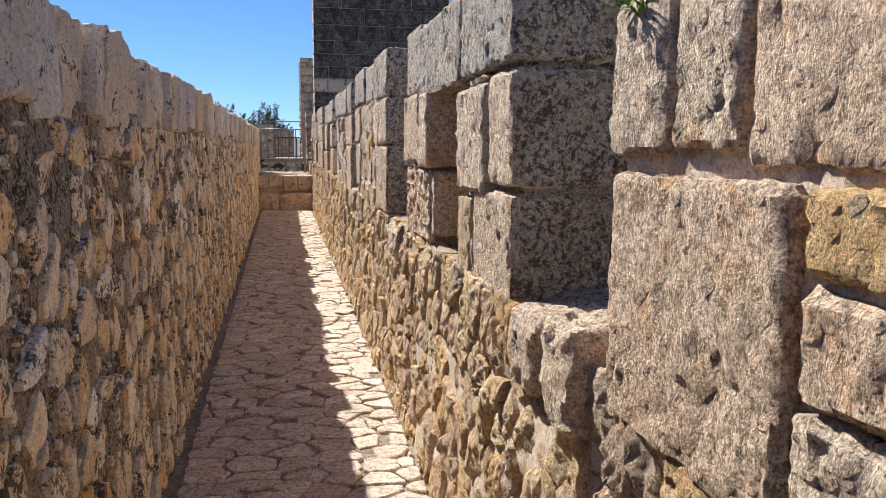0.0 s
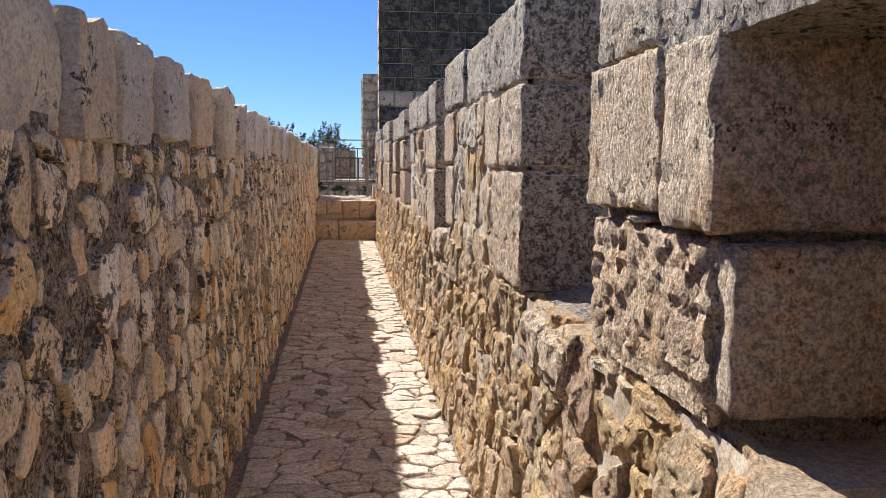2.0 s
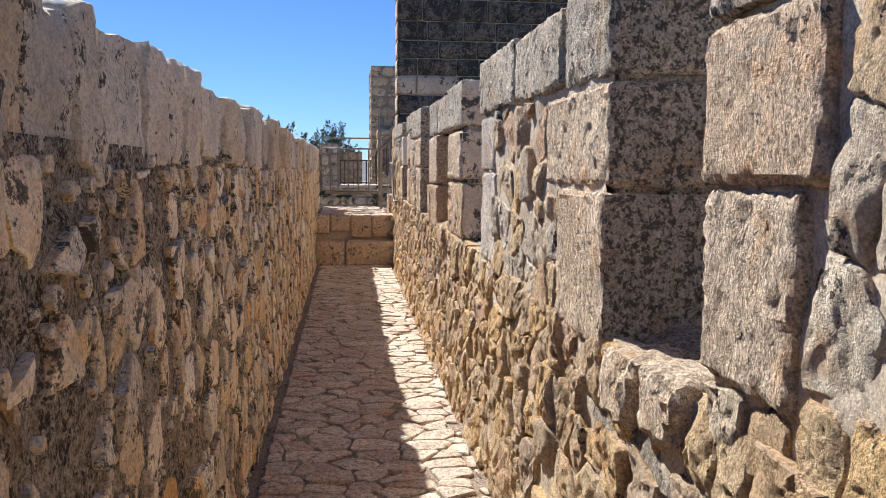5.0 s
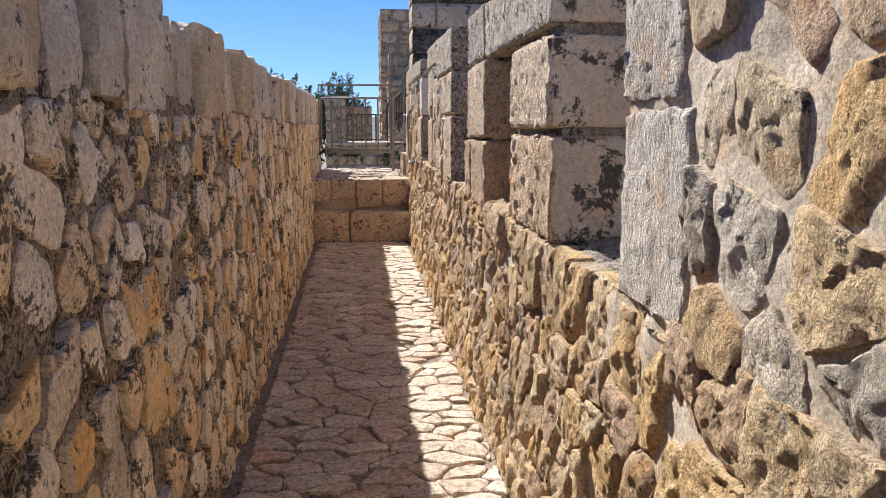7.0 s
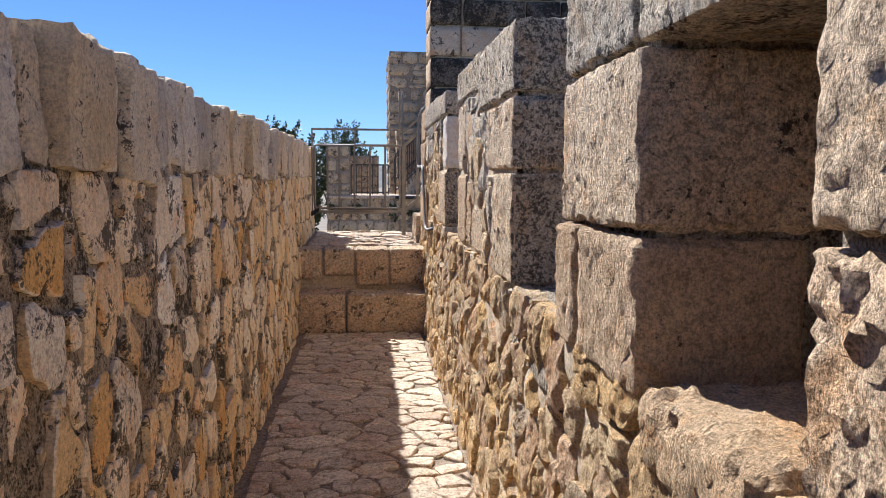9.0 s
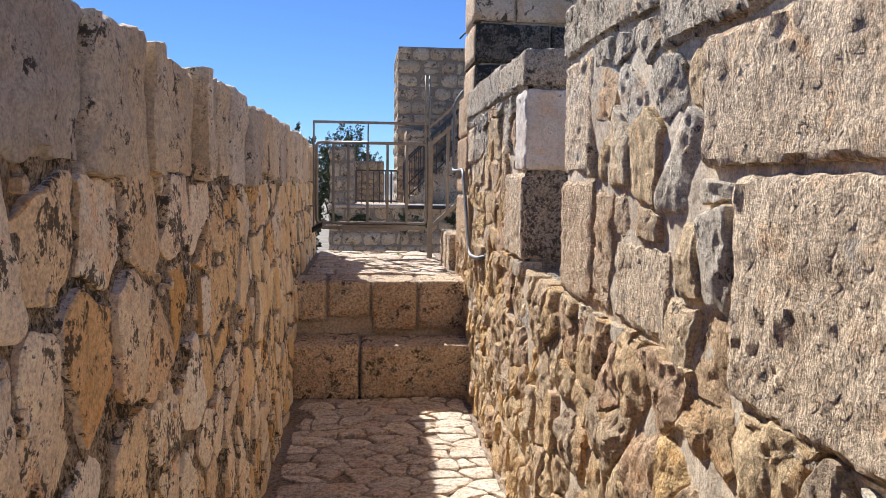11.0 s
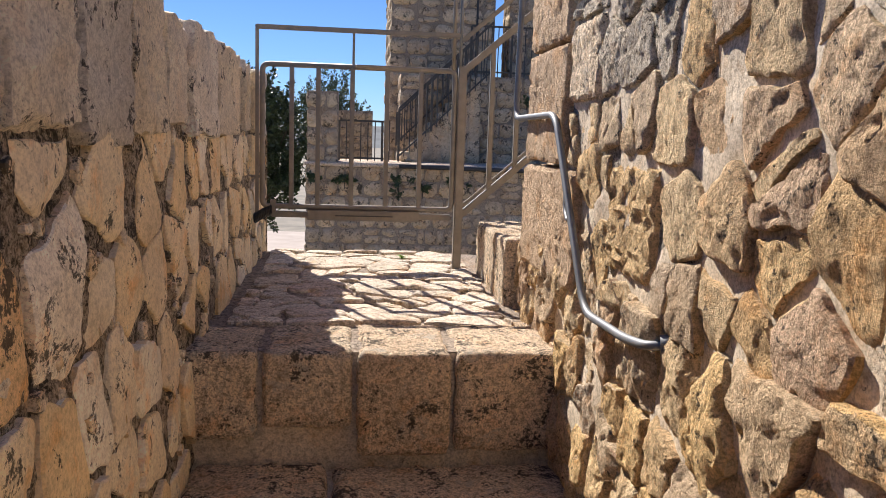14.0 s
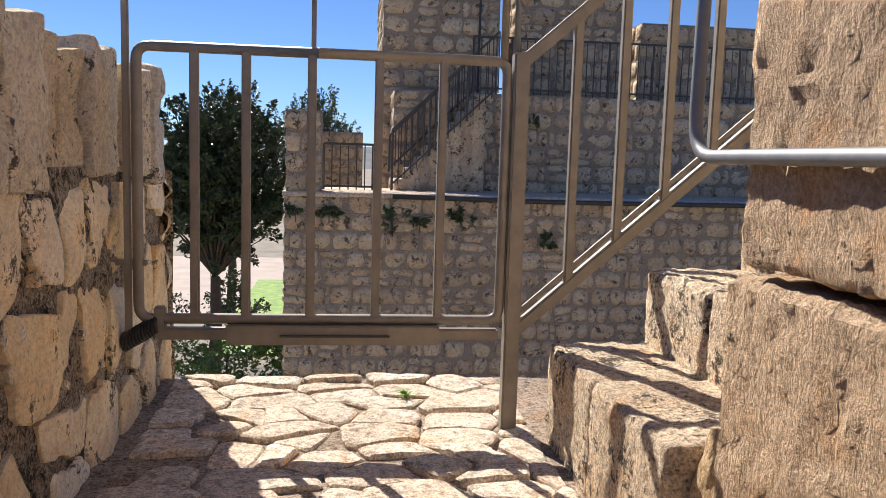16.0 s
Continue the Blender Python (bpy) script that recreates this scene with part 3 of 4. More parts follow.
mesh_object("mortar_bed", *skin(-0.56, 0.64, 0.40, 0.78, lambda u, v, d: (u, Y_STEP2 + 0.055 - d, v), 0.04, 0.008, 9.0), M_MORTAR_R, steps_ob)


# ---- left parapet ----
def left_face(y, z, d):
    return (-0.485 - 0.03 * z + d, y, z)


def coping_top(y):
    return 1.712 + 0.0045 * max(0.0, y - 4) - 0.02 * min(1.0, max(0.0, y - 16.5))


left = mesh_object("wall_left", *skin(Y0, Y_END + 0.1, -0.1, 1.48, lambda u, v, d: left_face(u, v, d - 0.010), 0.02, 0.009, 16.0), M_MORTAR_L)
tagged(left, "rubble limestone parapet with dark gravelly mortar and rough coping", "wall", kind="structure")
mesh_object("wall_core", *box_mesh((-1.0, Y0, -4.0), (-0.555, Y_END + 0.09, 1.47)), M_MORTAR_L, left)
rng = random.Random(5)
pieces, old_pieces, clean_pieces = [], [], []


def left_stretch(y0, y1, high, wide, wild, chop):
    for poly in rubble_cells(rng, y0, y1, -0.06, 1.45, high, wide, wild):
        a = area_of(poly)
        # the wall is more overgrown towards its beginning
        old = min(1.0, max(0.0, (13.5 - np.mean(poly, 0)[0]) / 7.0))
        if rng.random() < 0.02 + 0.18 * old or a < 0.002:
            continue
        made = slab(rng, poly, left_face, rng.uniform(0.000, 0.016), rng.uniform(0.006 + 0.001 * old, 0.021 + 0.008 * old), 0.015, 0.007, 0.05, 0.005, rng.uniform(0.05, 0.32), ragged=0.011, chop=chop)
        if made:
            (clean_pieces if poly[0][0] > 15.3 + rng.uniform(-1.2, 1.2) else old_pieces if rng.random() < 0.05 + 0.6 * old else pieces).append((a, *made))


left_stretch(Y0, 7.0, (0.12, 0.23), (0.07, 0.24), 0.45, 0.65)
left_stretch(7.0, 11.5, (0.14, 0.24), (0.09, 0.28), 0.40, 0.62)
left_stretch(11.5, Y_END + 0.09, (0.17, 0.26), (0.12, 0.34), 0.28, 0.55)
lay(left, pieces, M_LEFT, "stone", 120)
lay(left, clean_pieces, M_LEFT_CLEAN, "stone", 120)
lay(left, old_pieces, M_LEFT_OLD, "stone", 150)
# gravel and chips that show in the mortar
chips = []
for _ in range(6000):
    y, z, r = Y0 + (Y_END - Y0) * rng.random() ** 1.25, rng.uniform(0, 1.45), rng.choice((0.008, 0.012, 0.018, 0.028)) * rng.uniform(0.7, 1.2)
    turn = rng.uniform(0, 6)
    poly = [(y + r * rng.uniform(0.6, 1.2) * math.cos(k + turn), z + r * rng.uniform(0.6, 1.5) * math.sin(k + turn)) for k in (0.2, 1.4, 2.6, 3.9, 5.2)]
    made = slab(rng, poly, left_face, rng.uniform(0.000, 0.009), 0.0, 0.03, 0.003, 0.02, 0.003, 0.3, ragged=0.002)
    if made:
        chips.append(made)
ob = mesh_object("gravel", *joined(chips), M_LEFT_OLD, left, "small stone chips in the mortar", split=True)
ob["kind"] = "stuff"
y, i = Y0, 0
while y < Y_END + 0.05:
    w = rng.choice((0.12, 0.16, 0.22, 0.28, 0.40)) * rng.uniform(0.85, 1.15)
    w = min(w, Y_END + 0.12 - y)
    if w < 0.08:
        break
    h = coping_top(y) + rng.uniform(-0.034, 0.018)
    mesh_object("coping_stone", *block((-0.99 + rng.uniform(0, 0.05), y + rng.uniform(0.005, 0.016), 1.44 + rng.uniform(-0.03, 0.03)), (-0.515 + rng.uniform(-0.03, 0.025), y + w - rng.uniform(0.004, 0.014), h), 0.009, 0.022, 0.010, i * 3.7, 0.010), M_COPING, left, split=True)
    y += w
    i += 1
mesh_object("end_face", *skin(-1.0, -0.5, -1.0, 1.46, lambda u, v, d: (u, Y_END + 0.10 + d, v), 0.05, 0.012, 9.0, True), M_MORTAR_L, left)
for quad in course_quads(rng, -0.99, -0.50, [-0.1, 0.2, 0.5, 0.75, 1.0, 1.22, 1.45], (0.15, 0.3)):
    v, f = stone(rng, quad, lambda u, w, d: (u, Y_END + 0.09 + d, w), 0.03, 0.008, 0.02, 0.012, 0.05, 0.02, 0.3, True)
    mesh_object("stone", v, f, M_LEFT, left)


# ---- right parapet: lower wall, merlons, embrasures, slits ----
def sill(y):
    return 0.93 + 0.0105 * y


def right_face(y, z, d):
    return (0.575 + 0.05 * np.minimum(z, 1.0) + 0.018 * np.clip(y - 15.2, 0, 1) - d, y, z * sill(y))


def merlon_face(y, z, d):
    return (0.645 + 0.018 * np.clip(y - 15.2, 0, 1) - d, y, z)


RY1 = 17.62
right = mesh_object("wall_right", *skin(Y0, RY1, -0.1, 0.98, lambda u, v, d: right_face(u, v, d - 0.004), 0.03, 0.012, 9.0, True), M_MORTAR_R)
tagged(right, "crenellated golden limestone parapet with slits and worn ashlar corners", "wall", kind="structure")
# one core mass, stepped with the sill
for k in range(8):
    a, b = Y0 + (RY1 - Y0) * k / 8, Y0 + (RY1 - Y0) * (k + 1) / 8
    mesh_object("wall_core", *box_mesh((0.655, a, -4.0), (1.28, b, sill((a + b) / 2) - 0.05)), M_MORTAR_R, right)
rng = random.Random(23)
pieces = []
for poly in rubble_cells(rng, Y0, RY1, -0.06, 0.995, (0.12, 0.21), (0.09, 0.27), 0.36):
    a = area_of(poly)
    if a < 0.003:
        continue
    made = slab(rng, poly, right_face, rng.uniform(0.008, 0.030), rng.uniform(0.001, 0.008), 0.013, 0.021, 0.05, 0.007, rng.uniform(0.15, 0.65), True, 0.009, chop=0.15)
    if made:
        pieces.append((a, *made))
lay(right, pieces, M_GOLD, "stone", 300)

MERLONS = [(Y0, 1.41, None), (2.12, 4.03, (2.79, 3.38, 0.99, 1.58)), (4.77, 6.80, None), (7.37, 9.33, None),
           (9.96, 11.86, (10.66, 11.23, 1.06, 1.68)), (12.57, 14.36, None), (14.98, 17.06, None)]
# dressed blocks: y, y, z, z, kind, depth
A, P, W, G, S = M_ASHLAR, M_PITTED, M_WHITE, M_GOLD, M_TOOLED
BLOCKS = [
    (0.86, 1.41, 0.86, 1.32, P, 0.4), (1.20, 1.42, 1.35, 1.62, A, 0.4), (1.00, 1.19, 1.36, 1.63, A, 0.3), (0.66, 0.98, 1.34, 1.66, A, 0.3),
    (0.50, 0.84, 1.21, 1.32, G, 0.3), (0.55, 0.84, 1.06, 1.20, A, 0.3), (0.48, 0.85, 0.88, 1.05, A, 0.3), (0.30, 0.95, 1.67, 1.93, A, 0.55), (0.96, 1.41, 1.64, 1.92, A, 0.55),
    (2.12, 2.56, 0.92, 1.235, A, 0.3), (2.11, 2.37, 1.255, 1.58, A, 0.3), (2.39, 2.78, 1.22, 1.56, A, 0.35), (2.60, 2.79, 0.92, 1.20, G, 0.3),
    (2.11, 2.76, 1.60, 1.93, A, 0.3), (2.77, 3.63, 1.585, 1.89, A, 0.5), (3.64, 4.03, 1.62, 1.92, A, 0.5),
    (3.60, 4.03, 1.30, 1.61, A, 0.5), (3.37, 3.59, 1.28, 1.60, A, 0.42), (3.40, 4.04, 0.95, 1.27, P, 0.5),
    (4.77, 5.33, 0.97, 1.375, A, 0.3), (4.77, 5.14, 1.39, 1.66, A, 0.3), (5.16, 5.49, 1.385, 1.655, A, 0.3),
    (4.77, 5.42, 1.675, 1.95, A, 0.3), (5.44, 6.05, 1.69, 1.94, A, 0.5), (6.07, 6.79, 1.70, 1.96, A, 0.5), (6.42, 6.80, 1.41, 1.685, A, 0.5), (6.48, 6.80, 1.06, 1.40, A, 0.5),
    (7.37, 7.84, 0.96, 1.375, A, 0.3), (7.37, 8.02, 1.39, 1.66, A, 0.3), (7.37, 7.80, 1.675, 1.95, A, 0.3), (7.82, 8.50, 1.69, 1.93, A, 0.5), (8.52, 9.33, 1.70, 1.95, A, 0.5),
    (9.00, 9.33, 1.435, 1.685, W, 0.5), (8.96, 9.33, 1.00, 1.42, W, 0.5),
    (9.96, 10.31, 1.38, 1.66, A, 0.3), (10.33, 10.66, 1.38, 1.67, A, 0.35), (10.15, 10.66, 1.03, 1.355, P, 0.35), (9.96, 10.13, 1.03, 1.36, G, 0.3),
    (9.96, 10.62, 1.69, 1.95, A, 0.3), (10.64, 11.30, 1.70, 1.94, A, 0.5), (11.32, 11.86, 1.70, 1.95, A, 0.5),
    (11.23, 11.70, 1.335, 1.685, A, 0.40), (11.715, 11.86, 1.33, 1.68, A, 0.5), (11.23, 11.66, 1.01, 1.32, S, 0.35), (11.68, 11.87, 1.01, 1.32, S, 0.5),
    (12.57, 13.20, 1.47, 1.725, A, 0.3), (12.57, 13.05, 1.05, 1.455, A, 0.3), (12.57, 13.45, 1.74, 2.0, A, 0.3), (13.47, 14.35, 1.85, 2.02, A, 0.5),
    (13.98, 14.36, 1.08, 1.45, S, 0.5), (14.02, 14.34, 1.47, 1.83, A, 0.5), (13.79, 13.96, 1.09, 1.42, S, 0.3), (13.37, 13.75, 1.08, 1.29, A, 0.3),
    (14.98, 15.22, 1.50, 1.835, M_PLASTER, 0.5), (14.99, 15.42, 1.12, 1.485, A, 0.35), (14.98, 15.62, 1.85, 2.0, A, 0.3), (15.64, 16.30, 1.86, 2.03, A, 0.5), (16.32, 17.05, 1.87, 2.05, A, 0.5),
    (17.02, 17.56, 1.77, 2.05, M_BROWN, 0.5), (17.0, 17.52, 1.38, 1.755, M_BROWN, 0.5), (16.84, 17.56, 1.0, 1.365, M_BROWN, 0.5), (16.24, 16.57, 1.13, 1.395, M_GOLD, 0.3), (16.69, 16.98, 1.57, 1.80, A, 0.3),
]
for m0, m1, slit in MERLONS:
    top = 1.90 if m0 < 12 else 1.95
    low = sill((m0 + m1) / 2) - 0.06
    spans = [(m0, m1, low, top)] if not slit else [(m0, slit[0], low, top), (slit[1], m1, low, top), (slit[0], slit[1], slit[3] + 0.02, top)]
    for a, b, lo, hi in spans:
        mesh_object("merlon_core", *box_mesh((0.646, a + 0.02, lo), (1.25, b - 0.02, hi - 0.03)), M_SILL, right)
    if slit:
        # a narrow loop at the back of the splay
        c = (slit[0] + slit[1]) / 2
        mesh_object("merlon_core", *box_mesh((1.02, slit[0] - 0.01, low), (1.24, c - 0.06, slit[3] + 0.02)), M_TAN, right)
        mesh_object("merlon_core", *box_mesh((1.02, c + 0.06, low), (1.24, slit[1] + 0.01, slit[3] + 0.02)), M_TAN, right)
    mesh_object("mortar_bed", *skin(m0 + 0.03, m1 - 0.03, low, top - 0.05, lambda u, v, d: merlon_face(u, v, d + 0.018), 0.03, 0.010, 8.0, True), M_MORTAR_R, right) if not slit else None
    holes = [p[:4] for p in BLOCKS if p[1] > m0 and p[0] < m1] + ([slit[:2] + (0.0, slit[3])] if slit else [])
    for poly in rubble_cells(rng, m0 + 0.01, m1 - 0.01, low, top, (0.13, 0.23), (0.12, 0.28), 0.26):
        poly = keep_out(poly, holes)
        if len(poly) < 3 or area_of(poly) < 0.002:
            continue
        made = slab(rng, poly, merlon_face, rng.uniform(0.026, 0.046), rng.uniform(0.001, 0.011), 0.012, 0.014, 0.05, 0.006, rng.uniform(0.08, 0.4), True, 0.009, chop=0.18)
        if made:
            mesh_object("stone", *made, M_TOPS if np.mean(poly, 0)[1] > 1.62 and rng.random() < 0.6 else M_GOLD if np.mean(poly, 0)[0] > 15.2 or rng.random() < 0.45 else M_MEDIUM, right, split=True)

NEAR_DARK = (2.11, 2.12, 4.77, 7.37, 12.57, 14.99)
rng = random.Random(31)
for i, (a, b, lo, hi, mat, deep) in enumerate(BLOCKS):
    if lo > 1.58 and hi > 1.85 and mat is A:
        mat = M_TOPS
    x0 = 0.606 + (0.016 if a > 16 else 0.0) + rng.uniform(-0.010, 0.010)
    rough = 0.010 if a < 1 else 0.015 if mat is M_PITTED or a == 16.24 else 0.0095
    ob = mesh_object("ashlar_block", *block((x0, a, lo), (x0 + deep, b, hi), 0.014, 0.016, rough, i * 2.3), mat, right, split=True)
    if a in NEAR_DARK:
        # end turned from the sun: shade put into its colour, plus old growth
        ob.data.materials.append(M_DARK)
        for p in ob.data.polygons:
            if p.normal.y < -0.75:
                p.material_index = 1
    if a == 9.96:
        ob.data.materials.append(M_TAN)
        for p in ob.data.polygons:
            if p.normal.y < -0.75:
                p.material_index = 1
    # blocks behind these ends wear the same shade-darkened stone, plastered ones apart
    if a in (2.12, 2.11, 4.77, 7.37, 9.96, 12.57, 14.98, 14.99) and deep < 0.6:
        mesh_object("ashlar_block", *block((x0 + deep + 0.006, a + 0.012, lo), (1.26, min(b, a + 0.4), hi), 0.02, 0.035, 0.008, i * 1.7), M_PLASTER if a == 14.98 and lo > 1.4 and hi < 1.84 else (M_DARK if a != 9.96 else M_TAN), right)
# pale repair patches on the shaded end of one merlon
for x0, x1, z0, z1 in ((0.875, 0.99, 1.30, 1.38), (0.875, 0.975, 0.97, 1.28), (1.01, 1.20, 0.985, 1.36), (1.04, 1.09, 1.38, 1.62)):
    v, f = stone(rng, [(x0, z0), (x1, z0 + 0.01), (x1 - 0.02, z1), (x0 + 0.02, z1 - 0.01)], lambda u, w, d: (u, 4.768 - d, w), 0.006, 0.004, 0.012, 0.002, 0.02, 0.006, 0.02, False, 0.020, 0.10)
    mesh_object("repair_patch", v, f, M_MORTAR_R, right)
# blocks set inside the slits, boulders on the sills
mesh_object("ashlar_block", *block((0.625, 3.33, 0.985), (0.96, 3.62, 1.265), 0.012, 0.018, 0.008, 4.4), A, right)
for i, (a, b, lo, hi, x0, x1, mat) in enumerate(((1.50, 1.72, 0.74, 1.0, 0.56, 0.82, A), (1.80, 2.03, 0.74, 0.96, 0.575, 0.85, A), (4.12, 4.42, 0.76, 0.95, 0.575, 0.78, A), (4.45, 4.72, 0.74, 0.935, 0.59, 0.80, A),
                                                  (6.85, 7.08, 0.85, 1.02, 0.58, 0.85, A), (7.1, 7.33, 0.82, 1.0, 0.58, 0.85, A), (10.70, 11.18, 0.86, 1.06, 0.585, 1.1, S), (2.82, 3.15, 0.74, 0.93, 0.61, 0.95, S))):
    mesh_object("ashlar_block", *block((x0, a, lo), (x1, b, hi), 0.05, 0.02, 0.016, 60 + i * 2.1), mat, right, split=True)
for (_, a, _), (b, _, _) in zip(MERLONS, MERLONS[1:]):
    mesh_object("sill_mortar", *skin(a - 0.05, b + 0.05, 0.608, 1.27, lambda u, v, d: (v, u, sill(u) - 0.035 + 0.05 * np.clip((v - 0.6) / 0.2, 0, 1) - 0.2 * np.clip((0.66 - v) / 0.05, 0, 1) ** 1.5 + d), 0.02, 0.014, 9.0, True), M_SILL, right)

# ---- tall pier that ends the parapet ----
tower = mesh_object("tower", *box_mesh((0.72, 17.12, -4.0), (3.45, 17.60, 5.15)), M_MORTAR_R)
tagged(tower, "tall near-black ashlar pier rising above the parapet", "tower", kind="structure")
rng = random.Random(47)
z, row = 1.62, 0
while z < 5.1:
    h = rng.uniform(0.24, 0.36)
    x = 0.66
    while x < 3.45:
        w = min(rng.uniform(0.28, 0.62), 3.52 - x)
        if 3.52 - x - w < 0.15:
            w = 3.52 - x
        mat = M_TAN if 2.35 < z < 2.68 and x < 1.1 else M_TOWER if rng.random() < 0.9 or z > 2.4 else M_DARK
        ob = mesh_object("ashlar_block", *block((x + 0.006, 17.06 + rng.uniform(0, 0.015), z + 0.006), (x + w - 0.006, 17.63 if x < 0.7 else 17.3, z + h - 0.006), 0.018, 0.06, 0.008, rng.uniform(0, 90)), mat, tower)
        # narrow side towards -x is golden tooled stone, the broad face near black
        if x < 0.7:
            ob.data.materials.append(M_TOOLED)
            for p in ob.data.polygons:
                if p.normal.x < -0.7:
                    p.material_index = 1
        x += w
    z += h

# ---- stair that climbs behind the pier ----
stair = mesh_object("stair", *box_mesh((0.66, 17.70, -3.0), (3.2, 18.36, 0.9)), M_MORTAR_R)
tagged(stair, "worn limestone block stair climbing behind the pier", "stairs", kind="structure")
for i in range(8):
    x = 0.575 + 0.255 * i
    zt = 1.065 + 0.2 * i
    mesh_object("step_block", *block((x, 17.64, zt - (0.30 if i else 0.34)), (x + 0.66, 18.05, zt), 0.018, 0.022, 0.009, 70 + i), M_STEP, stair)
    mesh_object("step_block", *block((x + 0.01, 18.06, zt - (0.30 if i else 0.34)), (x + 0.66, 18.44, zt - 0.01), 0.018, 0.022, 0.009, 80 + i), M_STEP, stair)
    if i:
        mesh_object("fill", *box_mesh((x + 0.05, 17.68, 0.5), (x + 0.5, 18.40, zt - 0.3)), M_MORTAR_R, stair)

# ---- steel gate and rails ----
GY = 18.50
gate = empty("metal_gate", (0.0, GY, 0.8))
tagged(gate, "closed grey-brown steel bar gate with a spring closer", "gate")
gate.location = (0, 0, 0)
T = 0.026
tube("frame", [(-0.02, GY, 1.775), (-0.462, GY, 1.775), (-0.462, GY, 1.098), (0.462, GY, 1.098), (0.462, GY, 1.775), (-0.02, GY, 1.775)], 0.0135, M_PAINT, gate, 10, 0.035)
for x in (-0.324, -0.198, -0.036, 0.132, 0.296):
    bar("bar", (x, GY, 1.100), (x, GY, 1.772), (0.022, 0.022), M_PAINT, gate)
beam = bar("lock_beam", (-0.42, GY, 1.060), (0.46, GY, 1.060), (0.03, 0.03), M_PAINT, gate)
housing = bar("closer_housing", (-0.245, GY - 0.005, 1.060), (0.30, GY - 0.005, 1.060), (0.05, 0.052), M_PAINT, gate, 0.06)
bar("nameplate", (-0.11, GY - 0.032, 1.060), (0.17, GY - 0.032, 1.060), (0.004, 0.020), M_IRON, housing)
coil = []
for k in range(90):
    a = k / 90 * 2 * math.pi * 11
    s = k / 90
    coil.append((-0.50 + 0.085 * s, GY + 0.022 * math.cos(a), 1.055 + 0.03 * s - 0.02 * (1 - s) + 0.022 * math.sin(a)))
tube("spring", coil, 0.006, M_RUBBER, gate, 6, 0.002, "black coiled closing spring")
bar("hinge", (-0.41, GY, 1.05), (-0.41, GY, 1.13), (0.028, 0.028), M_PAINT, gate)

fence = empty("gate_frame")
tagged(fence, "grey-brown steel post and rail frame round the gate", "railing")
bar("post", (0.497, GY, UPPER - 0.02), (0.497, GY, 1.80), (0.042, 0.042), M_PAINT, fence, 0.12)
bar("upright", (0.452, GY, 1.78), (0.452, GY, 2.35), (0.02, 0.02), M_PAINT, fence, round_bar=True)
bar("upright", (0.485, GY, 1.78), (0.485, GY, 2.35), (0.016, 0.016), M_GALV, fence, round_bar=True)
bar("top_rail", (-0.49, GY, 1.945), (0.48, GY, 1.945), (0.022, 0.022), M_PAINT, fence)
bar("upright", (-0.487, GY, 1.06), (-0.487, GY, 1.955), (0.016, 0.016), M_PAINT, fence)
bar("upright", (-0.033, GY, 1.772), (-0.033, GY, 1.945), (0.012, 0.012), M_PAINT, fence)
bar("bracket", (-0.53, GY, 1.24), (-0.44, GY, 1.24), (0.014, 0.014), M_PAINT, fence)

rail = empty("stair_railing")
tagged(rail, "sloping grey-brown steel railing beside the stone stair", "railing")
SL = 0.88
for base, size in ((1.055, 0.032), (1.098, 0.012), (1.765, 0.032), (1.92, 0.022)):
    bar("rail", (0.49, GY, base), (0.49 + 2.1, GY, base + 2.1 * SL), (size, size), M_PAINT, rail)
for k in range(1, 16):
    x = 0.518 + 0.128 * k
    bar("baluster", (x, GY, 1.055 + (x - 0.49) * SL), (x, GY, 1.765 + (x - 0.49) * SL), (0.024, 0.024), M_PAINT, rail)

handrail = empty("handrail")
tagged(handrail, "bent galvanised steel tube handrail fixed to the wall", "handrail")
tube("tube", [(0.66, 16.13, 1.03), (0.600, 16.15, 1.022), (0.594, 16.27, 1.008), (0.595, 16.60, 0.997), (0.598, 17.03, 1.535), (0.600, 17.66, 1.535), (0.605, 17.66, 2.05), (0.9, 17.72, 2.4)], 0.011, M_GALV, handrail, 14, 0.07)
tube("bracket", [(0.640, 16.94, 1.325), (0.617, 16.935, 1.318), (0.612, 16.91, 1.245), (0.606, 16.85, 1.215), (0.600, 16.80, 1.252)], 0.007, M_GALV, handrail, 10, 0.025)
bar("bracket_plate", (0.617, 16.94, 1.325), (0.645, 16.94, 1.330), (0.034, 0.034), M_GALV, handrail, round_bar=True)
bar("flange", (0.625, 16.14, 1.027), (0.655, 16.13, 1.03), (0.045, 0.045), M_GALV, handrail, round_bar=True)

# ---- beyond the gate: ground, walls, towers, trees ----
GZ = -4.0
ground = mesh_object("ground", *skin(-900, 900, -300, 1500, lambda u, v, d: (u, v, GZ + d), 60, 0, 1), M_EARTH)
tagged(ground, "dry pale ground below the ramparts", "ground", kind="structure")
plaza = mesh_object("plaza", *box_mesh((-11, 44, GZ + 0.004), (-2.2, 60, GZ + 0.03)), M_TERRACE)
tagged(plaza, "sunlit pale stone plaza below the wall", "pavement", kind="structure")
lawn = mesh_object("lawn", *box_mesh((-3.6, 38.5, GZ + 0.004), (-1.3, 52, GZ + 0.06)), M_GRASS)
tagged(lawn, "small patch of bright green lawn", "grass", kind="structure")
hill = mesh_object("hill", *skin(-400, 100, 0, 1, lambda u, v, d: (u, 420 + 60 * v, GZ + v * (10 + 6 * wave(np.stack([u, u * 0, u * 0], 1), 0.012, 3.0))), 10, 0, 1, False), M_HILL)
tagged(hill, "low hazy wooded hill on the horizon", "backdrop", kind="structure")


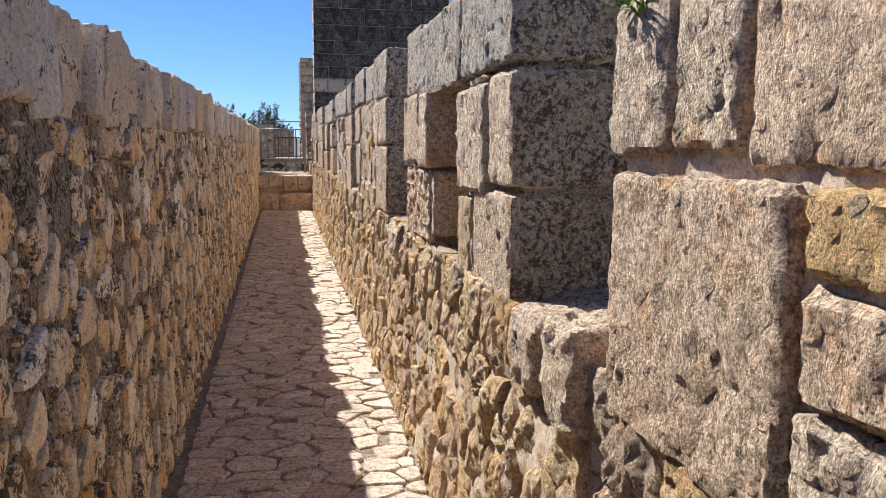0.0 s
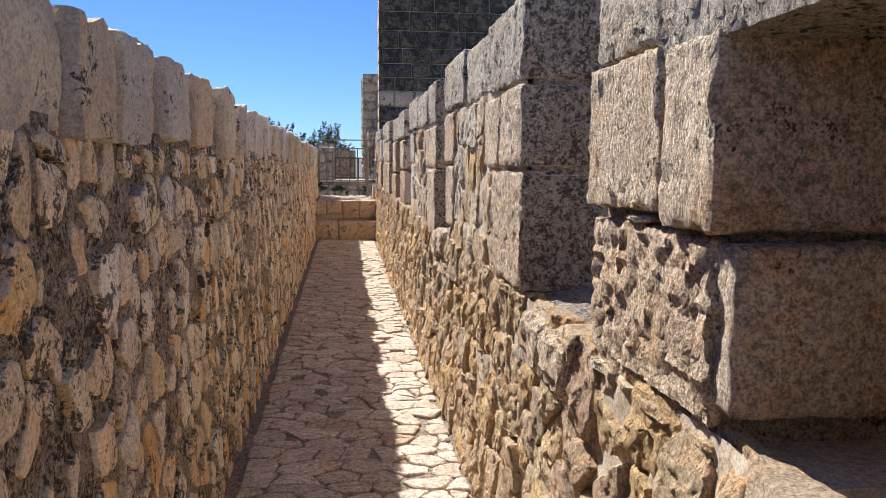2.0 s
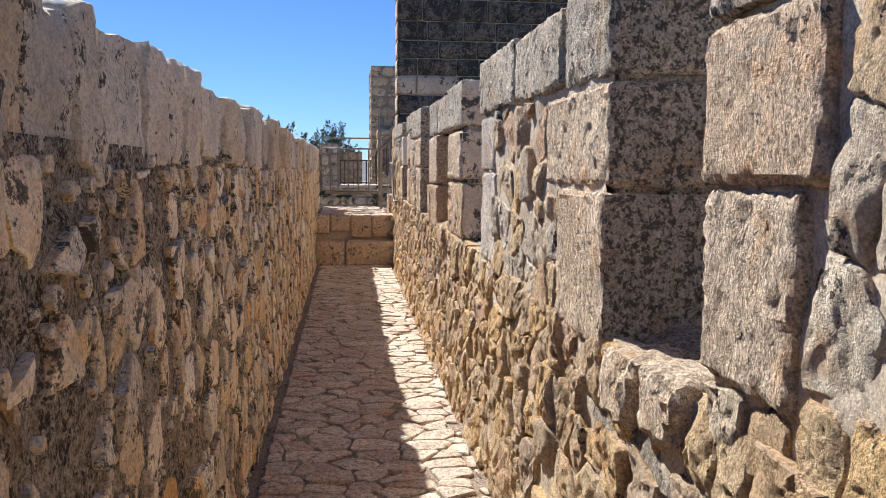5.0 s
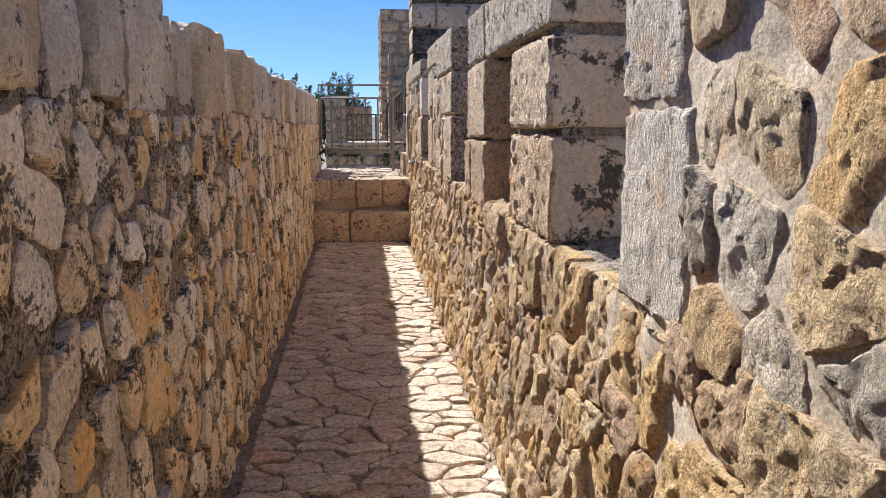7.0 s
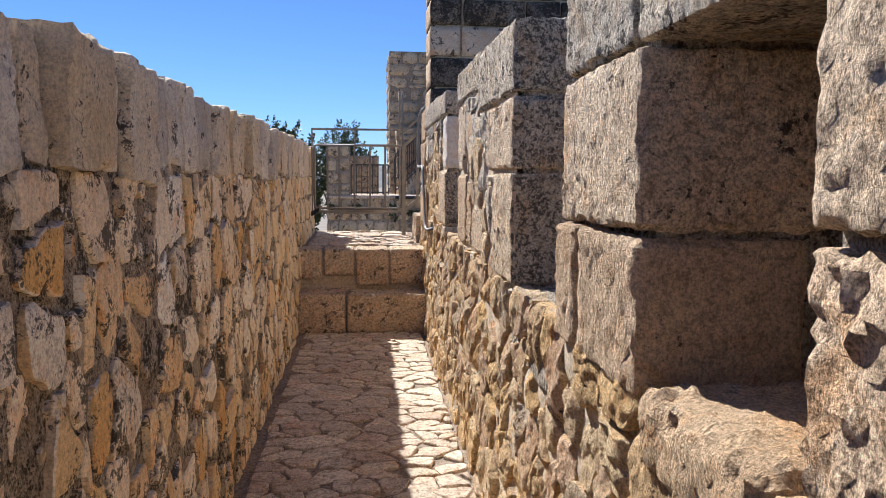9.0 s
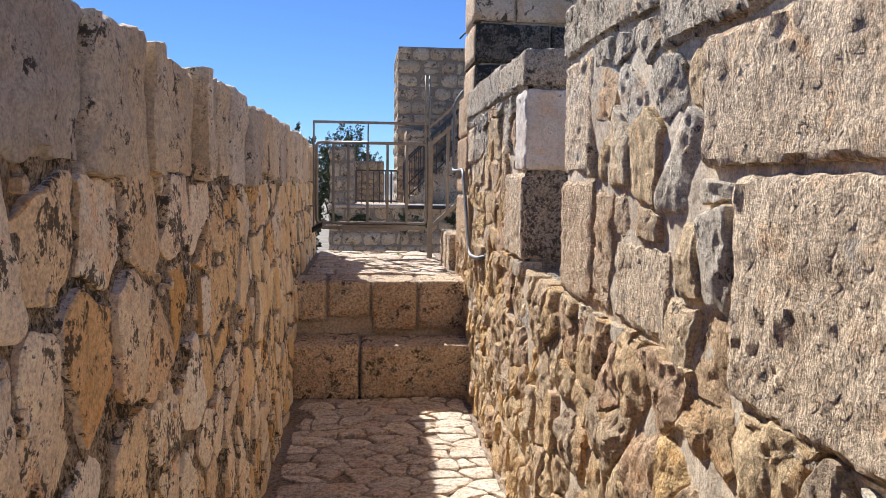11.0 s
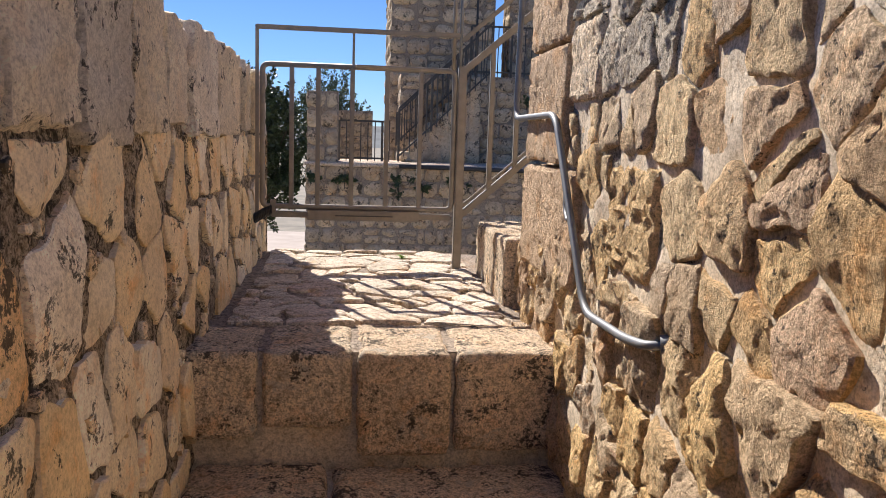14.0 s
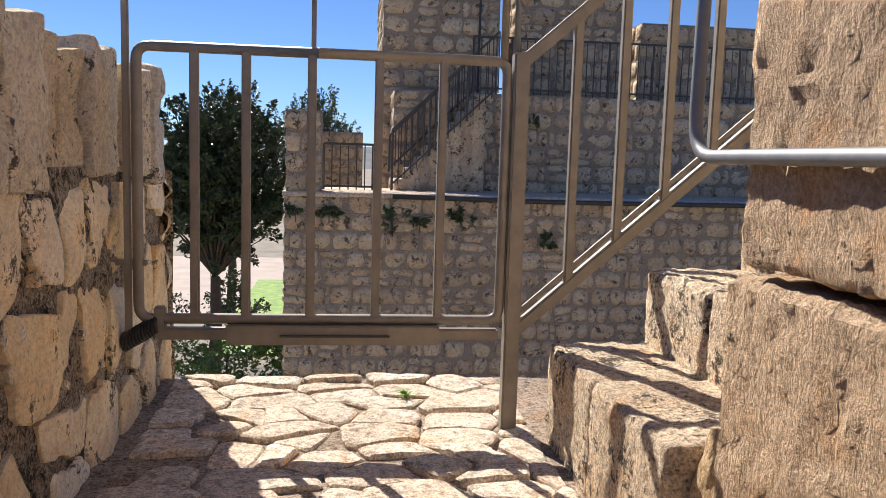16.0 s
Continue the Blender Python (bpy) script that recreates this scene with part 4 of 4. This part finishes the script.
def far_masonry(parent, rng, face, u0, u1, v0, v1, course, wide, flip=False, most=300, proud=0.03):
    pieces = []
    for quad in course_quads(rng, u0, u1, list(np.linspace(v0, v1, max(2, int((v1 - v0) / course)) + 1)), wide, 0.02, 0.18, 0.02):
        a = area_of(quad)
        if a < 0.004:
            continue
        v, f = stone(rng, quad, face, rng.uniform(0.3, 1.1) * proud, rng.uniform(0.004, 0.014), 0.09, 0.012, 0.04, 0.03, 0.1, flip, 0.012, 0.15, False)
        pieces.append((a, v, f))
    lay(parent, pieces, M_FAR, "stone", most, "many coursed grey limestone wall stones", False)


rng = random.Random(77)


def far_wall(name, label, x0, x1, y0, y1, z0, z1, rng, course=0.30, wide=(0.25, 0.55), side=True, most=120):
    ob = mesh_object(name, *box_mesh((x0 + 0.02, y0 + 0.02, z0), (x1, y1, z1)), M_BED)
    tagged(ob, label, name.split("_")[-1], kind="structure")
    far_masonry(ob, rng, lambda u, v, d: (u, y0 + 0.02 - d, v), x0, x1, max(z0, -3.0), z1, course, wide, False, most)
    if side:
        far_masonry(ob, rng, lambda u, v, d: (x0 + 0.02 - d, u, v), y0, y1, max(z0, -3.0), z1, course, wide, True, 20)
    return ob


low_wall = far_wall("far_wall", "high weathered limestone curtain wall below a walkway", -0.80, 9.5, 28.0, 30.2, GZ, 0.98, rng, 0.25, (0.18, 0.46), True, 280)
up_wall = far_wall("upper_wall", "grey limestone wall carrying an upper walkway", 0.85, 9.5, 30.0, 31.6, 0.9, 2.66, rng, 0.27, (0.25, 0.55), True, 120)
pier = far_wall("pillar_wall", "square block-built limestone pillar on the far wall", -0.79, -0.27, 28.05, 28.6, 0.98, 2.17, rng, 0.24, (0.2, 0.4), True, 60)
keep = far_wall("square_tower", "square limestone tower with a broken flat top", 0.69, 2.80, 31.0, 33.5, 0.9, 4.70, rng, 0.30, (0.3, 0.6), True, 120)
keep2 = far_wall("merlon_tower", "broad limestone merlon above the far walkway", 3.20, 5.38, 31.6, 32.4, 2.5, 4.75, rng, 0.30, (0.3, 0.6), True, 60)
keep3 = far_wall("corner_tower", "ragged limestone tower at the far corner", 5.68, 9.0, 31.6, 33.0, 2.5, 4.25, rng, 0.30, (0.3, 0.6), True, 60)
lit = far_wall("yellow_wall", "sunlit yellow limestone wall behind a railing", -0.55, 0.52, 37.0, 38.0, -1.0, 2.15, rng, 0.35, (0.3, 0.6), True, 40)
walk_top = mesh_object("walkway_edge", *block((-0.82, 27.94, 0.94), (9.5, 30.0, 1.02), 0.02, 0.2, 0.012, 3.0), M_PAVE)
tagged(walk_top, "pale stone walkway along the far wall top", "pavement", kind="structure")
pipe = tube("pipe", [(0.75, 27.9, 0.98), (3.2, 27.9, 0.95), (9.2, 27.9, 0.98)], 0.035, M_IRON)
tagged(pipe, "dark pipe running along the far wall ledge", "pipe")


def iron_railing(label, a, b, height, gap=0.13):
    """A railing from a to b along the given feet."""
    a, b = Vector(a), Vector(b)
    ob = empty("iron_railing")
    tagged(ob, label, "railing", "iron railings")
    n = max(2, int((b - a).length / gap))
    up = Vector((0, 0, height))
    bar("top_rail", a + up, b + up, (0.035, 0.035), M_IRON, ob)
    bar("bottom_rail", a + up * 0.1, b + up * 0.1, (0.03, 0.03), M_IRON, ob)
    for k in range(n + 1):
        p = a + (b - a) * k / n
        bar("baluster", p, p + up, (0.018, 0.018) if k % 6 else (0.04, 0.04), M_IRON, ob)
    return ob


iron_railing("dark iron railing along the upper far walkway", (2.2, 30.1, 2.66), (7.6, 30.1, 2.66), 0.95)
iron_railing("sloping dark iron stair railing on the far wall", (0.80, 29.85, 1.30), (2.2, 29.85, 2.66), 0.6)
iron_railing("sloping dark iron stair railing on the far wall", (0.80, 29.1, 1.02), (2.45, 29.1, 2.60), 0.95)
iron_railing("dark iron railing in front of the yellow wall", (-0.26, 28.9, 1.0), (0.62, 28.9, 1.0), 0.72, 0.11)
far_stair = empty("far_stair")
tagged(far_stair, "narrow stone stair climbing the far wall", "stairs")
for k in range(8):
    mesh_object("step", *block((0.85 + 0.17 * k, 29.2, 1.0), (1.05 + 0.17 * k + 0.05, 30.0, 1.2 + 0.185 * k), 0.02, 0.15, 0.01, k), M_FAR, far_stair)
mast = empty("mast")
tagged(mast, "thin dark pole with a bent top on the tower", "pole")
tube("pole", [(2.42, 30.9, 2.7), (2.42, 30.9, 4.98), (2.30, 30.9, 5.06), (2.15, 30.9, 4.9)], 0.022, M_IRON, mast, 8, 0.1)


def limb(pts, r0, r1, verts, faces, sides=7):
    o = len(verts)
    for i, p in enumerate(pts):
        rr = r0 + (r1 - r0) * i / (len(pts) - 1)
        for k in range(sides):
            a = 2 * math.pi * k / sides
            verts.append((p.x + rr * math.cos(a), p.y + rr * math.sin(a), p.z))
    for i in range(len(pts) - 1):
        for k in range(sides):
            faces.append((o + i * sides + k, o + i * sides + (k + 1) % sides, o + (i + 1) * sides + (k + 1) % sides, o + (i + 1) * sides + k))


def twig_leaves(rng, start, way, length, count, size, spread, verts, faces):
    """Leaves along one twig, thinning to its tip."""
    for _ in range(count):
        s = rng.random() ** 0.8
        p = start + way * length * s + Vector((rng.gauss(0, 1), rng.gauss(0, 1), rng.gauss(0, 1))) * spread * (1.15 - s)
        a = (way * 0.6 + Vector((rng.gauss(0, 1), rng.gauss(0, 1), rng.gauss(0, 0.8)))).normalized()
        b = a.cross(Vector((rng.gauss(0, 1), rng.gauss(0, 1), rng.gauss(0, 1)))).normalized()
        k = size * rng.uniform(0.6, 1.3)
        o = len(verts)
        verts += [tuple(p - a * k), tuple(p + b * k * 0.42), tuple(p + a * k), tuple(p - b * k * 0.42)]
        faces.append((o, o + 1, o + 2, o + 3))


def tree(label, at, middle, radii, twigs, per_twig, size, leaf, rng, up=0.8, reach=0.55):
    """A forked trunk and a crown of leafy twigs that fills an uneven ellipsoid."""
    ob = empty("tree")
    tagged(ob, label, "tree")
    at, middle = Vector(at), Vector(middle)
    wood, wood_f, leaves, leaf_f = [], [], [], []
    fork = at + (middle - at) * 0.55
    limb([at, at + (fork - at) * 0.5 + Vector((0.06, 0, 0)), fork], 0.17, 0.11, wood, wood_f)
    for _ in range(twigs):
        d = Vector((rng.gauss(0, 1), rng.gauss(0, 1), rng.gauss(0, 1))).normalized() * rng.random() ** 0.42
        lump = 0.78 + 0.34 * noise.noise((d.x * 2.1 + at.x, d.y * 2.1, d.z * 2.1))
        p = middle + Vector((d.x * radii[0], d.y * radii[1], d.z * radii[2])) * lump
        way = (Vector((d.x, d.y, d.z * 0.8)) + Vector((0, 0, up)) + Vector((rng.gauss(0, 0.35), rng.gauss(0, 0.35), rng.gauss(0, 0.2)))).normalized()
        twig_leaves(rng, p, way, reach * rng.uniform(0.5, 1.2), per_twig, size, 0.09, leaves, leaf_f)
        if rng.random() < 0.25:
            limb([fork, (fork + p) / 2 + Vector((0, 0, 0.12)), p], 0.045, 0.01, wood, wood_f, 5)
    mesh_object("trunk", wood, wood_f, M_BARK, ob)
    mesh_object("crown", leaves, leaf_f, leaf, ob, smooth=False)["kind"] = "stuff"
    return ob


rng = random.Random(91)
tree("dense dark evergreen tree below the wall", (-2.9, 35.0, GZ), (-2.75, 35.0, 0.95), (1.9, 1.5, 2.3), 620, 85, 0.06, M_LEAF, rng, 0.6, 0.5)
tree("slender pale-leaved tree behind the far wall", (-0.9, 38.0, GZ), (-0.8, 38.0, 1.7), (1.2, 0.9, 1.4), 200, 60, 0.045, M_LEAF2, rng, 1.3, 0.75)
tree("small leafy tree with an open crown beyond the parapet", (-3.7, 44.0, GZ), (-3.7, 44.0, 2.4), (1.1, 1.0, 1.3), 120, 60, 0.055, M_LEAF2, rng, 1.0, 0.7)


def bush(label, spots, leaves, size, leaf, rng, name="bush"):
    ob = empty(name)
    tagged(ob, label, "plant", "wild bushes")
    verts, faces, wood, wood_f = [], [], [], []
    x, y, z, r = spots[0]
    for cx, cy, cz, cr in spots:
        for _ in range(max(3, leaves // (40 * len(spots)))):
            d = Vector((rng.gauss(0, 1), rng.gauss(0, 1), rng.gauss(0, 0.8))).normalized()
            twig_leaves(rng, Vector((cx, cy, cz)) + d * cr * rng.random(), (d + Vector((0, 0, 0.3))).normalized(), cr * 0.6, 40, size, cr * 0.16, verts, faces)
    limb([Vector((x, y, z - r)), Vector((x, y, z - 0.3 * r)), Vector((x, y, z))], r * 0.06, r * 0.02, wood, wood_f, 5)
    mesh_object("stem", wood, wood_f, M_BARK, ob)
    mesh_object("foliage", verts, faces, leaf, ob, smooth=False)["kind"] = "stuff"


bush("green leafy bush at the foot of the wall", [(-2.0, 31, -2.2, 0.7), (-1.4, 30.5, -2.6, 0.7), (-2.6, 31.5, -2.5, 0.6), (-1.2, 29.6, -1.6, 0.35)], 5000, 0.05, M_BUSH, rng)
bush("tall dark shrub growing below the tree", [(-4.5, 36, -2.2, 0.7), (-4.9, 36.5, -3.0, 0.9), (-5.4, 37, -2.4, 0.9)], 4500, 0.055, M_LEAF, rng)
bush("pale sunlit bush beside the plaza", [(-2.9, 36, -2.3, 0.5), (-2.5, 36, -1.7, 0.4), (-2.2, 36, -2.4, 0.5)], 3000, 0.05, M_LEAF2, rng)
for x, z, r in ((-0.62, 0.72, 0.14), (-0.15, 0.75, 0.17), (0.75, 0.66, 0.20), (1.15, 0.62, 0.17), (1.75, 0.70, 0.15), (3.0, 0.4, 0.16), (3.3, 2.2, 0.14), (2.5, -0.9, 0.15)):
    bush("dark caper bush rooted in the far wall", [(x, 27.92 if z < 1.2 else 29.95, z, r)], 320, 0.035, M_LEAF, rng, "wall_plant")


def tuft(label, at, blades, length, rng):
    verts, faces = [], []
    for _ in range(blades):
        a = rng.uniform(0, 2 * math.pi)
        ln, w = length * rng.uniform(0.5, 1.1), 0.004
        out = Vector((math.cos(a), math.sin(a), 0))
        side = Vector((-out.y, out.x, 0)) * w
        p = [Vector(at) + out * ln * s * 0.8 + Vector((0, 0, ln * (1.1 * s - 1.0 * s * s))) for s in (0, 0.35, 0.7, 1.0)]
        o = len(verts)
        for i, q in enumerate(p):
            k = 1 - i / 3.2
            verts += [tuple(q - side * k), tuple(q + side * k)]
        for i in range(3):
            faces.append((o + 2 * i, o + 2 * i + 1, o + 2 * i + 3, o + 2 * i + 2))
    ob = mesh_object("grass_tuft", verts, faces, M_GRASS, None, "", False)
    tagged(ob, label, "plant")


tuft("tuft of green grass growing from a wall joint", (0.60, 1.30, 1.58), 40, 0.11, rng)
tuft("small weed in a landing joint", (0.24, 18.75, UPPER + 0.03), 24, 0.06, rng)

# ---- paving stones last ----
rng = random.Random(13)
paving(floor, rng, -0.435, 0.555, Y0, Y_STEP - 0.02, floor_z, 300)
paving(landing, rng, -0.46, 0.56, Y_STEP2 + 0.38, Y_END - 0.02, lambda v: UPPER + 0.02 * (v - Y_STEP2) / 2, 300, (0.10, 0.17), (0.14, 0.30), 0.008)
